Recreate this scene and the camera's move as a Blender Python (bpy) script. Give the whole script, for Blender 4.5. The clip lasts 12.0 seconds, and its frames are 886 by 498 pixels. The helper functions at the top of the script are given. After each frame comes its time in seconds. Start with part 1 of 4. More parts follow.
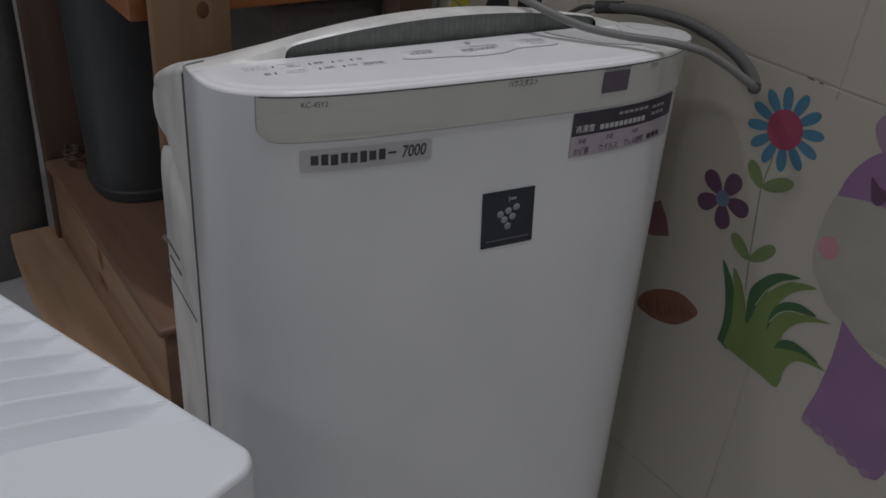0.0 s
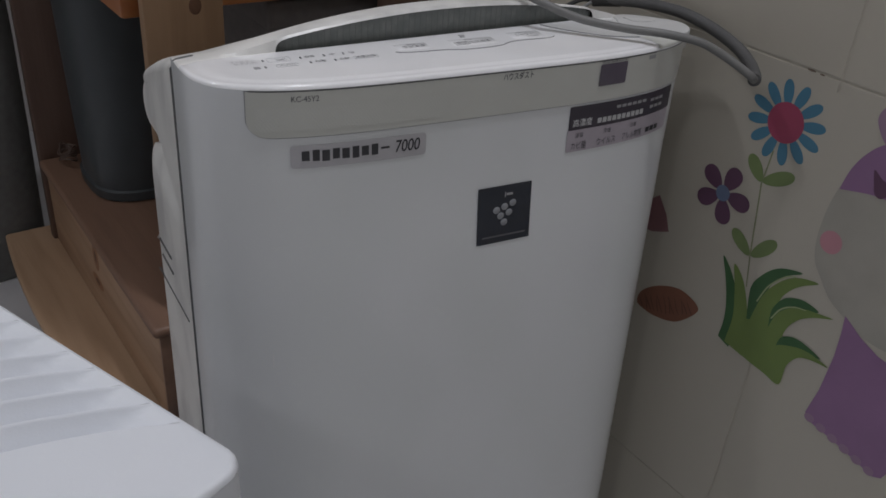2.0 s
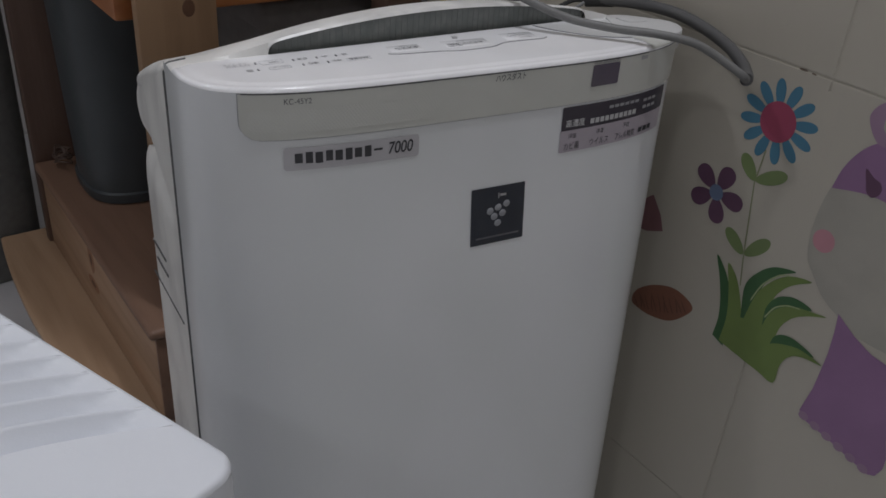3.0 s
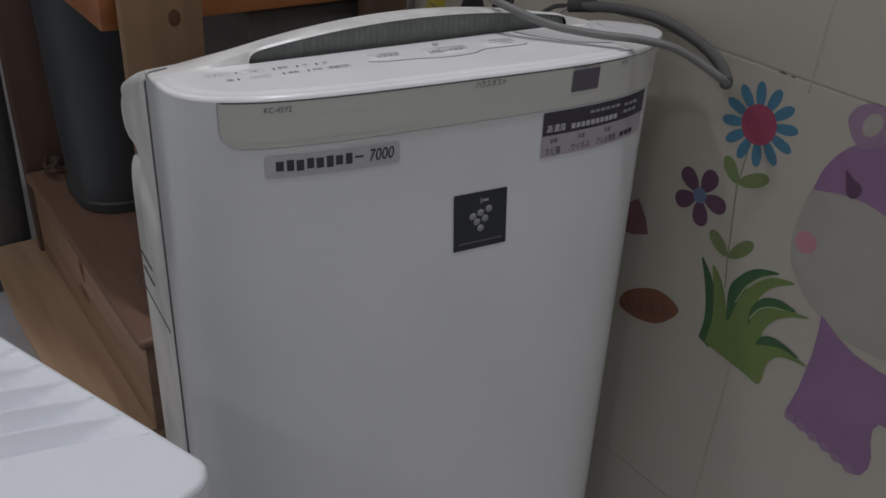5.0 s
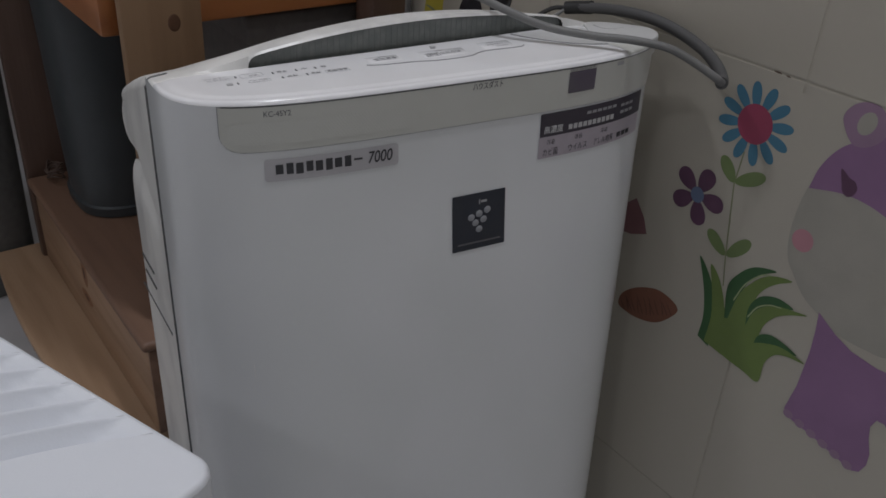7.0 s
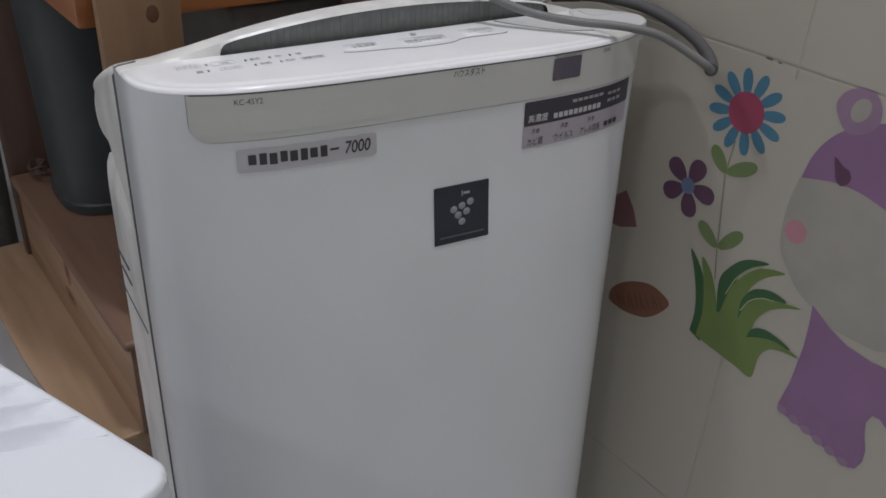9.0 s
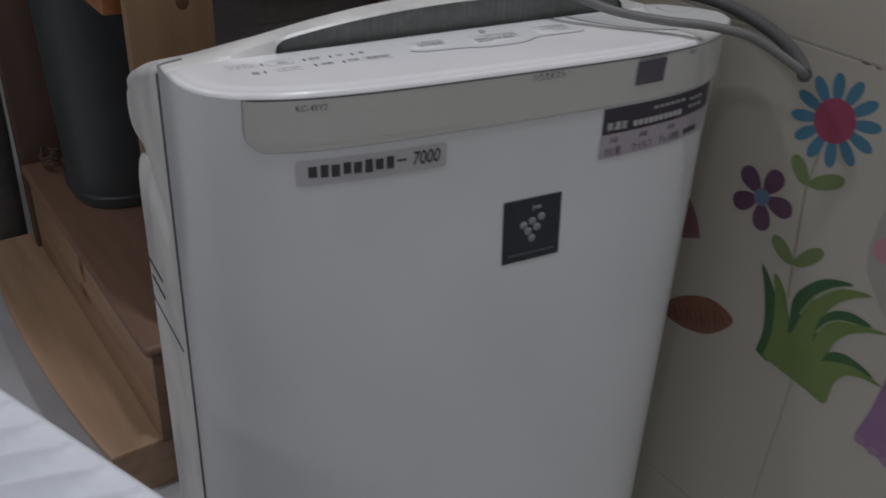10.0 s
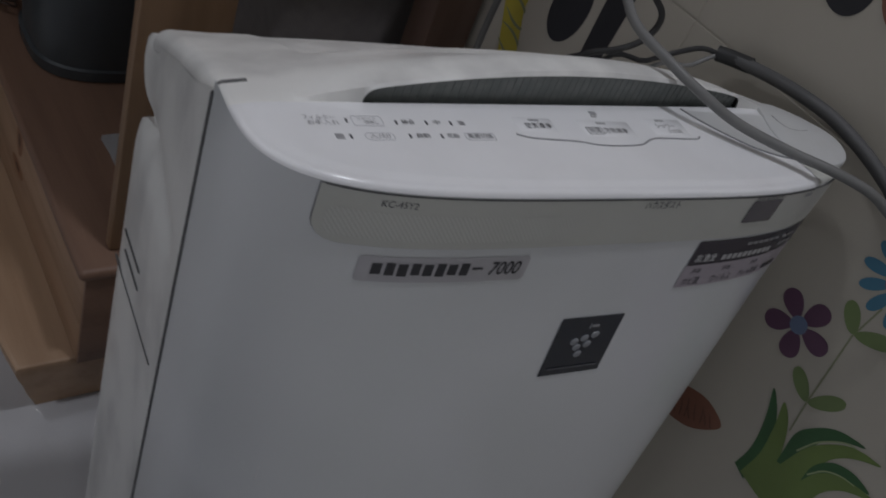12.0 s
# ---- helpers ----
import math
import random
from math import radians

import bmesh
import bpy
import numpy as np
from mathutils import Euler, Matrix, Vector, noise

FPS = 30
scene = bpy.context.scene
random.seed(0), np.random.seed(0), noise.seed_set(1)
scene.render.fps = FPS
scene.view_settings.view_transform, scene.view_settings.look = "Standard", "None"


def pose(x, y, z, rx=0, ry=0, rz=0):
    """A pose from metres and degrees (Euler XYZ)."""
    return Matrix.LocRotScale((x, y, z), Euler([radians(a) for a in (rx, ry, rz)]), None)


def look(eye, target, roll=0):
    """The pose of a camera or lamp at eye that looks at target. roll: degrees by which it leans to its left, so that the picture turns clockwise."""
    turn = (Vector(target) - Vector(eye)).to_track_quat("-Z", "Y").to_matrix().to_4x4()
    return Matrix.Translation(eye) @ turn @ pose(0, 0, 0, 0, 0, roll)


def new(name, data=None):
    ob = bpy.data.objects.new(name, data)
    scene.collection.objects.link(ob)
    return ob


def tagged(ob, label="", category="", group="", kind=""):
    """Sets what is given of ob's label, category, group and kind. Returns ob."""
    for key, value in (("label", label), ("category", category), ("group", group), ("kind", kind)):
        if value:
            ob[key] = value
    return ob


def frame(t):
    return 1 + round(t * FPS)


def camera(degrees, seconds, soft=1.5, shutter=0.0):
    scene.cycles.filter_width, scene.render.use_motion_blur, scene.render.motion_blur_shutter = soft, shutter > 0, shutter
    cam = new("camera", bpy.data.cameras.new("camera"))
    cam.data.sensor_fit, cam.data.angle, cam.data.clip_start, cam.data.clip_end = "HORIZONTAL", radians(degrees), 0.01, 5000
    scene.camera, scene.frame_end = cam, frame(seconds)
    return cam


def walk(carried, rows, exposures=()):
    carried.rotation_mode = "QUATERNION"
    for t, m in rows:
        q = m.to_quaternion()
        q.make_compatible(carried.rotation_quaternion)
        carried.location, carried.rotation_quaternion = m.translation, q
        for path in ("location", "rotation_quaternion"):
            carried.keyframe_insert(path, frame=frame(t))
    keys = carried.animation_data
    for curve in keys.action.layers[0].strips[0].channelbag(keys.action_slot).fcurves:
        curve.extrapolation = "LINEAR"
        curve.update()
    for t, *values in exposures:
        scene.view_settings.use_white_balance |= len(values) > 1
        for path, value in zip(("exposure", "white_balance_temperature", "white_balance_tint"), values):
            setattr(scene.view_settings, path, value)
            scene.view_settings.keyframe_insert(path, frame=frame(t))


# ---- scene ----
cam = camera(54.2, 12.0, soft=1.6, shutter=0.5)
PATH = [
    (0, (0.005, 0.002, 0.764), (1.059, 1.363, -0.256), 5.2),
    (0.5, (0.006, 0.003, 0.763), (1.054, 1.369, -0.254), 4.8),
    (1, (0.007, 0.004, 0.764), (1.06, 1.365, -0.256), 4.8),
    (1.5, (0.01, 0.005, 0.758), (1.062, 1.368, -0.26), 4.8),
    (2, (0.013, 0.006, 0.758), (1.064, 1.367, -0.264), 4.8),
    (2.5, (0.014, 0.005, 0.76), (1.069, 1.363, -0.262), 4.7),
    (4.5, (0.016, 0.001, 0.757), (1.072, 1.361, -0.261), 4.1),
    (5, (0.02, -0.003, 0.762), (1.084, 1.355, -0.249), 4.0),
    (5.5, (0.018, -0.004, 0.763), (1.075, 1.358, -0.249), 3.8),
    (6, (0.017, -0.006, 0.763), (1.078, 1.358, -0.244), 3.9),
    (6.5, (0.018, -0.007, 0.764), (1.079, 1.357, -0.243), 3.7),
    (8.5, (0.024, -0.009, 0.762), (1.09, 1.351, -0.244), 3.1),
    (9, (0.035, -0.003, 0.753), (1.101, 1.354, -0.258), 3.2),
    (9.5, (0.036, 0.023, 0.749), (1.104, 1.377, -0.264), 3.3),
    (10, (0.033, 0.063, 0.744), (1.093, 1.4, -0.299), 4.2),
    (10.5, (0.056, 0.143, 0.747), (1.152, 1.421, -0.332), 8.0),
    (11, (0.065, 0.179, 0.763), (1.234, 1.23, -0.473), 19.4),
    (11.5, (0.05, 0.206, 0.766), (1.261, 1.214, -0.465), 25.9),
    (12, (0.035, 0.209, 0.779), (1.206, 1.273, -0.446), 24.5),
]
EXPOSURES = [(0, -0.19, 6500, 10), (1, -0.21, 6500, 10), (2, 0.01, 6500, 10), (2.5, 0.0, 6500, 10), (4.5, 0.06, 6500, 10), (5.5, -0.08, 6500, 10), (6.5, -0.08, 6500, 10),
             (8.5, 0.27, 6500, 10), (9, 0.46, 6480, 10), (9.5, 0.49, 6480, 10), (10, -0.05, 6400, 10), (10.5, -0.59, 6340, 10), (11, -0.40, 6340, 10), (11.5, -0.65, 6340, 10), (12, -0.51, 6340, 10)]
walk(cam, [(t, look(eye, target, roll)) for t, eye, target, roll in PATH], EXPOSURES)

from mathutils.geometry import tessellate_polygon


# ---- light ----
world = bpy.data.worlds.new("world")
scene.world = world
world.use_nodes = True
world.node_tree.nodes["Background"].inputs[0].default_value = (0.7, 0.8, 1.0, 1)
world.node_tree.nodes["Background"].inputs[1].default_value = 0.05


def area_lamp(name, m, size, power, colour):
    data = bpy.data.lights.new(name, "AREA")
    data.shape, data.size, data.energy, data.color = "DISK", size, power, colour
    ob = new(name, data)
    ob.matrix_world = m
    return ob


# Unseen lamps: two placed from cast shadows, last two added as fill.
LAMPS = ((0.44, 0.24, 2.40, 9.3), (-0.75, 1.00, 2.40, 5.2), (-1.50, -0.62, 2.40, 3.6), (-0.30, -1.50, 2.40, 4.4))
for x, y, z, power in LAMPS:
    area_lamp("unseen_lamp_light", pose(x, y, z - 0.012), 0.16, power, (0.955, 0.97, 1.05))


# ---- materials ----
def material(name, colour, rough=0.5, metal=0.0, vary=0.06, scale=60, bump=0.0, bump_scale=400, coat=0.0, second=None,
             second_scale=6, second_amount=0.0, stretch=(1, 1, 1), piece=0.0, detail=5):
    """Colour varied at two scales, a fine relief, and a shade of its own for each piece."""
    m = bpy.data.materials.new(name)
    m.use_nodes = True
    nt = m.node_tree
    p = nt.nodes["Principled BSDF"]
    p.inputs["Metallic"].default_value = metal
    p.inputs["Coat Weight"].default_value = coat
    co = nt.nodes.new("ShaderNodeTexCoord")
    mp = nt.nodes.new("ShaderNodeMapping")
    mp.inputs["Scale"].default_value = stretch
    nt.links.new(co.outputs["Object"], mp.inputs["Vector"])

    def noise_node(s, octaves):
        n = nt.nodes.new("ShaderNodeTexNoise")
        n.inputs["Scale"].default_value = s
        n.inputs["Detail"].default_value = octaves
        nt.links.new(mp.outputs["Vector"], n.inputs["Vector"])
        return n

    def mix(fac, a, b):
        x = nt.nodes.new("ShaderNodeMix")
        x.data_type = "RGBA"
        for sock, val in ((x.inputs[0], fac), (x.inputs[6], a), (x.inputs[7], b)):
            if isinstance(val, (tuple, float, int)):
                sock.default_value = val if isinstance(val, (float, int)) else (*val[:3], 1)
            else:
                nt.links.new(val, sock)
        return x.outputs[2]

    n1 = noise_node(scale, detail)
    dark = tuple(c * (1 - vary) for c in colour)
    light = tuple(min(1, c * (1 + vary)) for c in colour)
    out = mix(n1.outputs[0], dark, light)
    if second_amount > 0:
        n2 = noise_node(second_scale, detail + 2 if detail > 1 else 1)
        ramp = nt.nodes.new("ShaderNodeValToRGB")
        ramp.color_ramp.interpolation = 'EASE'
        ramp.color_ramp.elements[0].position, ramp.color_ramp.elements[1].position = 0.38, 0.72
        nt.links.new(n2.outputs[0], ramp.inputs[0])
        k = nt.nodes.new("ShaderNodeMath")
        k.operation = "MULTIPLY"
        k.inputs[1].default_value = second_amount
        nt.links.new(ramp.outputs[0], k.inputs[0])
        out = mix(k.outputs[0], out, second)
    if piece > 0:
        info = nt.nodes.new("ShaderNodeObjectInfo")
        k = nt.nodes.new("ShaderNodeMath")
        k.operation = "MULTIPLY"
        k.inputs[1].default_value = piece
        nt.links.new(info.outputs["Random"], k.inputs[0])
        out = mix(k.outputs[0], out, tuple(c * 0.7 for c in colour))
    nt.links.new(out, p.inputs["Base Color"])
    r = nt.nodes.new("ShaderNodeMapRange")
    r.inputs["To Min"].default_value, r.inputs["To Max"].default_value = rough * 0.85, min(1, rough * 1.15)
    nt.links.new(n1.outputs[0], r.inputs["Value"])
    nt.links.new(r.outputs[0], p.inputs["Roughness"])
    if bump > 0:
        nb = noise_node(bump_scale, 3)
        b = nt.nodes.new("ShaderNodeBump")
        b.inputs["Strength"].default_value = bump
        b.inputs["Distance"].default_value = 0.001
        nt.links.new(nb.outputs[0], b.inputs["Height"])
        nt.links.new(b.outputs[0], p.inputs["Normal"])
    return m


def wood(name, light, dark, axis, rough=0.5, coat=0.0):
    """Planed wood with long grain along one axis, growth rings and pores."""
    stretch = [14, 14, 14]
    stretch[axis] = 1.1
    m = material(name, light, rough, vary=0.12, scale=6, bump=0.25, bump_scale=22, coat=coat, second=dark, second_scale=3.0,
                 second_amount=0.75, stretch=stretch)
    return m


WHITE = material("white_plastic", (0.725, 0.74, 0.75), 0.20, vary=0.012, scale=6, second=(0.66, 0.685, 0.68), second_scale=14,
                 second_amount=0.42, stretch=(1, 1, 0.6), detail=1)
DECK = material("glossy_white_plastic", (0.91, 0.91, 0.92), 0.15, vary=0.02, scale=12, coat=0.3,
                second=(0.70, 0.69, 0.68), second_scale=25, second_amount=0.15)
CASING = material("aged_white_plastic", (0.85, 0.845, 0.815), 0.34, vary=0.03, scale=20, bump=0.04, bump_scale=900,
                  second=(0.47, 0.465, 0.455), second_scale=22, second_amount=0.62, stretch=(1, 1, 0.6))
BAND = material("pale_olive_plastic", (0.585, 0.59, 0.55), 0.4, vary=0.03, scale=40, bump=0.05, bump_scale=1500,
                second=(0.54, 0.54, 0.48), second_scale=30, second_amount=0.2)
# Dusty lid grey, darkened further for the shade on the corner beside it.
LIDGREY = material("dusty_shaded_plastic", (0.60, 0.605, 0.60), 0.4, vary=0.05, scale=60, second=(0.5, 0.5, 0.48), second_scale=60, second_amount=0.35)
GROOVE = material("groove_grey", (0.12, 0.12, 0.12), 0.7, vary=0.2)
SEAMGREY = material("seam_grey", (0.27, 0.27, 0.28), 0.6, vary=0.1)
INK = material("dark_ink", (0.045, 0.045, 0.05), 0.5, vary=0.1)
DECKINK = material("faded_ink", (0.11, 0.11, 0.12), 0.5, vary=0.1)
PALEINK = material("grey_ink", (0.36, 0.36, 0.37), 0.5, vary=0.1)
FAINTINK = material("pale_grey_ink", (0.56, 0.56, 0.58), 0.5, vary=0.1)
SILVER = material("silver_sticker", (0.52, 0.51, 0.53), 0.35, metal=0.25, vary=0.06, scale=90)
PURPLEBLACK = material("dark_plum_sticker", (0.055, 0.048, 0.062), 0.35, vary=0.1)
LILAC = material("lilac_grey_sticker", (0.42, 0.38, 0.42), 0.4, vary=0.08, scale=150)
LABELINK = material("soft_white_ink", (0.50, 0.50, 0.50), 0.5)
WHITEINK = material("white_ink", (0.75, 0.75, 0.75), 0.5)
NAVY = material("navy_emblem", (0.022, 0.027, 0.04), 0.25, vary=0.1, coat=0.4)
PEARL = material("pearl_dots", (0.30, 0.31, 0.33), 0.3, vary=0.08)
GLASS = material("smoked_display", (0.12, 0.11, 0.13), 0.12, vary=0.1, coat=0.6)
VENT = material("grille_grey", (0.165, 0.180, 0.173), 0.55, vary=0.15, scale=120, second=(0.3, 0.3, 0.28), second_scale=160, second_amount=0.30)
# Near-black stands in for the shade inside the vent.
VENT_SHADE = material("vent_shade_black", (0.02, 0.022, 0.022), 0.8)
BOXWHITE = material("cool_white_plastic", (0.775, 0.80, 0.845), 0.42, vary=0.015, scale=12, bump=0.05, bump_scale=900,
                    second=(0.72, 0.73, 0.77), second_scale=20, second_amount=0.15)
GREYCORD = material("grey_cable", (0.175, 0.175, 0.17), 0.5, vary=0.1, scale=80, bump=0.1, bump_scale=500)
DARKCORD = material("dark_cable", (0.085, 0.085, 0.085), 0.5, vary=0.12, scale=80)
BROWNWIRE = material("brown_wire", (0.10, 0.065, 0.05), 0.5, vary=0.15, scale=80)
BLACKRUBBER = material("black_rubber", (0.025, 0.025, 0.025), 0.55)
TILE = material("cream_wall_tile", (0.490, 0.458, 0.390), 0.30, vary=0.025, scale=9, bump=0.03, bump_scale=24, coat=0.1,
                second=(0.465, 0.437, 0.375), second_scale=7, second_amount=0.25, piece=0.10)
GROUT = material("grey_grout", (0.475, 0.444, 0.378), 0.85, vary=0.15, scale=120, bump=0.3)
PLASTER = material("white_plaster", (0.80, 0.79, 0.77), 0.8, vary=0.04, scale=8, bump=0.2, bump_scale=120)
FLOOR = material("grey_floor", (0.54, 0.54, 0.55), 0.5, vary=0.05, scale=14, bump=0.1, bump_scale=200,
                 second=(0.36, 0.36, 0.37), second_scale=9, second_amount=0.35)
WOOD_Y = wood("pine_lengthwise", (0.40, 0.255, 0.16), (0.27, 0.16, 0.092), 1)
WOOD_TREAD = wood("pine_tread", (0.43, 0.285, 0.18), (0.29, 0.18, 0.105), 1)
WOOD_TOP = wood("red_brown_stained_wood", (0.225, 0.132, 0.088), (0.155, 0.086, 0.055), 1)
WOOD_POST = wood("pine_upright", (0.30, 0.185, 0.105), (0.19, 0.11, 0.058), 2)
WOOD_RAIL = wood("orange_varnished_pine", (0.42, 0.16, 0.055), (0.26, 0.085, 0.028), 1, 0.35, 0.3)
WOOD_RAILX = wood("orange_varnished_pine_cross", (0.40, 0.15, 0.05), (0.25, 0.08, 0.025), 0, 0.35, 0.3)
WOOD_BACK = wood("dark_brown_board", (0.125, 0.075, 0.055), (0.085, 0.048, 0.034), 2)
KNOTRING = material("reddish_pine", (0.25, 0.115, 0.055), 0.55, vary=0.25, scale=150)
KNOT = material("wood_knot", (0.10, 0.045, 0.022), 0.6, vary=0.3, scale=200)
BINBLACK = material("black_plastic", (0.050, 0.057, 0.061), 0.42, vary=0.15, scale=30, bump=0.05)
CLOTHBLACK = material("black_cloth", (0.14, 0.14, 0.135), 0.9, vary=0.3, scale=90, bump=0.4, bump_scale=600)
CLOTHGREY = material("charcoal_cloth", (0.165, 0.15, 0.142), 0.9, vary=0.25, scale=80, bump=0.4, bump_scale=600)
JOINTCHIP = material("brown_joint_chip", (0.17, 0.13, 0.10), 0.9, vary=0.3, scale=300)
PAPER = material("white_paper", (0.68, 0.68, 0.68), 0.8, vary=0.05)


def film_ink(name, colour, **kw):
    return material(name, colour, 0.38, vary=0.10, scale=45, second=tuple(c * 0.7 for c in colour), second_scale=20, second_amount=0.3, **kw)


BLUE = film_ink("blue_film", (0.070, 0.200, 0.295))
RED = film_ink("red_film", (0.34, 0.060, 0.115))
PLUM = film_ink("plum_film", (0.130, 0.062, 0.110))
PLUMRED = film_ink("plum_red_film", (0.24, 0.12, 0.13))
SKY = film_ink("slate_blue_film", (0.15, 0.20, 0.31))
DEEPGREEN = film_ink("deep_green_film", (0.048, 0.125, 0.048))
LEAFGREEN = film_ink("bright_green_film", (0.165, 0.235, 0.068))
PALEGREEN = film_ink("pale_green_film", (0.36, 0.42, 0.24))
STEMLEAF = film_ink("soft_green_film", (0.175, 0.235, 0.095))
STEM = film_ink("stem_green_film", (0.24, 0.26, 0.15))
PURPLE = film_ink("purple_film", (0.295, 0.165, 0.300))
LILACFILM = film_ink("muted_lilac_film", (0.33, 0.215, 0.31))
GREYFILM = film_ink("warm_grey_film", (0.40, 0.38, 0.33))
TILEFILM = material("cream_film", (0.478, 0.447, 0.381), 0.30, vary=0.025, scale=9)
PINK = film_ink("pink_film", (0.53, 0.26, 0.30))
RUST = film_ink("rust_film", (0.235, 0.105, 0.070))
RUSTDARK = film_ink("dark_rust_film", (0.115, 0.055, 0.042))
YELLOW = film_ink("yellow_film", (0.50, 0.42, 0.06))
BLACKFILM = film_ink("black_film", (0.025, 0.025, 0.03))


# ---- building helpers ----
def part(name, bm, mat, parent=None, label="", smooth=True):
    me = bpy.data.meshes.new(name)
    bm.normal_update()
    bm.to_mesh(me)
    bm.free()
    me.materials.append(mat)
    if smooth:
        me.set_sharp_from_angle(angle=radians(38))
        for f in me.polygons:
            f.use_smooth = True
    ob = new(name, me)
    ob.parent = parent
    if label:
        tagged(ob, label)
    return ob


def empty(name, m, label, category, group="", kind=""):
    ob = new(name)
    ob.empty_display_size = 0.05
    ob.matrix_world = m
    return tagged(ob, label, category, group, kind)


def box_bm(x0, x1, y0, y1, z0, z1, bevel=0.0, segments=2):
    bm = bmesh.new()
    bmesh.ops.create_cube(bm, size=1)
    for v in bm.verts:
        v.co = ((x0 + x1) / 2 + v.co.x * (x1 - x0), (y0 + y1) / 2 + v.co.y * (y1 - y0), (z0 + z1) / 2 + v.co.z * (z1 - z0))
    if bevel > 0:
        bmesh.ops.bevel(bm, geom=bm.edges[:], offset=bevel, segments=segments, affect="EDGES", profile=0.5)
    return bm


def grid_bm(rows):
    """A sheet through rows of points."""
    bm = bmesh.new()
    vs = [[bm.verts.new(p) for p in row] for row in rows]
    for a, b in zip(vs, vs[1:]):
        for i in range(len(a) - 1):
            try:
                bm.faces.new((a[i], a[i + 1], b[i + 1], b[i]))
            except ValueError:
                pass
    return bm


def spline(points, steps=10):
    """A smooth line (Catmull-Rom) through points."""
    pts = [Vector(p) for p in points]
    pts = [2 * pts[0] - pts[1]] + pts + [2 * pts[-1] - pts[-2]]
    out = []
    for i in range(1, len(pts) - 2):
        p0, p1, p2, p3 = pts[i - 1:i + 3]
        for k in range(steps):
            t = k / steps
            out.append(0.5 * (2 * p1 + (p2 - p0) * t + (2 * p0 - 5 * p1 + 4 * p2 - p3) * t ** 2 + (3 * p1 - p0 - 3 * p2 + p3) * t ** 3))
    return out + [pts[-2]]


def tube_bm(points, radius, sides=14, steps=10, taper=None):
    """A round cable along a smooth line, with closed ends."""
    line = spline(points, steps)
    bm = bmesh.new()
    rings, up = [], Vector((0, 0, 1))
    for i, p in enumerate(line):
        d = (line[min(i + 1, len(line) - 1)] - line[max(i - 1, 0)]).normalized()
        side = d.cross(up)
        if side.length < 0.05:
            side = d.cross(Vector((1, 0, 0)))
        side.normalize()
        top = side.cross(d)
        r = radius if taper is None else radius * taper(i / (len(line) - 1))
        rings.append([bm.verts.new(p + r * (math.cos(a) * side + math.sin(a) * top)) for a in (2 * math.pi * k / sides for k in range(sides))])
    for a, b in zip(rings, rings[1:]):
        for k in range(sides):
            bm.faces.new((a[k], a[(k + 1) % sides], b[(k + 1) % sides], b[k]))
    bm.faces.new(rings[0][::-1])
    bm.faces.new(rings[-1])
    return bm


def lettering(text, size, place, mat, parent, width=None, shear=0.0, bold=0.0, label=""):
    """Words in the built-in font, set on a surface: place(a, b) takes the offset along and up."""
    cu = bpy.data.curves.new("lettering", "FONT")
    cu.body, cu.size, cu.align_x, cu.align_y, cu.shear, cu.offset = text, size, "CENTER", "CENTER", shear, bold
    tmp = new("lettering_source", cu)
    bpy.context.view_layer.update()
    me = bpy.data.meshes.new_from_object(tmp.evaluated_get(bpy.context.evaluated_depsgraph_get()))
    bpy.data.objects.remove(tmp)
    xs = [v.co.x for v in me.vertices]
    k = width / (max(xs) - min(xs)) if width else 1
    for v in me.vertices:
        v.co = place(v.co.x * k, v.co.y)
    me.materials.clear()
    me.materials.append(mat)
    ob = new("lettering", me)
    ob.parent = parent
    return ob


# ---- room ----
WALL_X = 0.564


def structure(name, bm, mat, label, category, smooth=False):
    return tagged(part(name, bm, mat, None, label, smooth), label, category, kind="structure")


structure("floor", box_bm(-2.3, 0.60, -2.2, 1.9, -0.05, 0.0), FLOOR, "smooth pale grey floor beneath the furniture", "floor")
wall_east = structure("wall_east", box_bm(WALL_X + 0.0009, WALL_X + 0.12, -2.2, 1.9, 0, 2.5), GROUT, "cream tiled wall with grey joints", "wall")
# Unseen walls and ceiling, added to close the room and bounce light.
structure("wall_north", box_bm(-2.3, WALL_X + 0.003, 1.8, 1.9, 0, 2.5), PLASTER, "plain white plaster wall, unseen, added to close the room", "wall")
structure("wall_south", box_bm(-2.3, WALL_X + 0.003, -2.2, -2.1, 0, 2.5), PLASTER, "plain white plaster wall, unseen, added to close the room", "wall")
structure("wall_west", box_bm(-2.3, -2.2, -2.1, 1.8, 0, 2.5), PLASTER, "plain white plaster wall, unseen, added to close the room", "wall")
structure("ceiling", box_bm(-2.3, 0.60, -2.2, 1.9, 2.5, 2.6), PLASTER, "plain white ceiling, unseen, added to close the room", "ceiling")

# Lamp bodies made up to go with the unseen lights.
for x, y, z, power in LAMPS:
    lamp = empty("unseen_ceiling_lamp", pose(x, y, 2.5), "round white ceiling lamp, unseen, giving neutral light", "lamp", "ceiling lamps")
    bm = bmesh.new()
    bmesh.ops.create_cone(bm, cap_ends=True, segments=40, radius1=0.10, radius2=0.11, depth=0.09)
    bmesh.ops.translate(bm, verts=bm.verts, vec=(0, 0, -0.045))
    part("base", bm, PLASTER, lamp)


# ---- air purifier ----
A, B, ZD, RIM, POW = 0.177, 0.0735, 0.5905, 0.0032, 4.2
purifier = empty("air_purifier", pose(0.3382, 0.3858, 0, 0, 0, -8.0),
                 "white upright air purifier with curved front, beside the tiled wall", "air purifier")


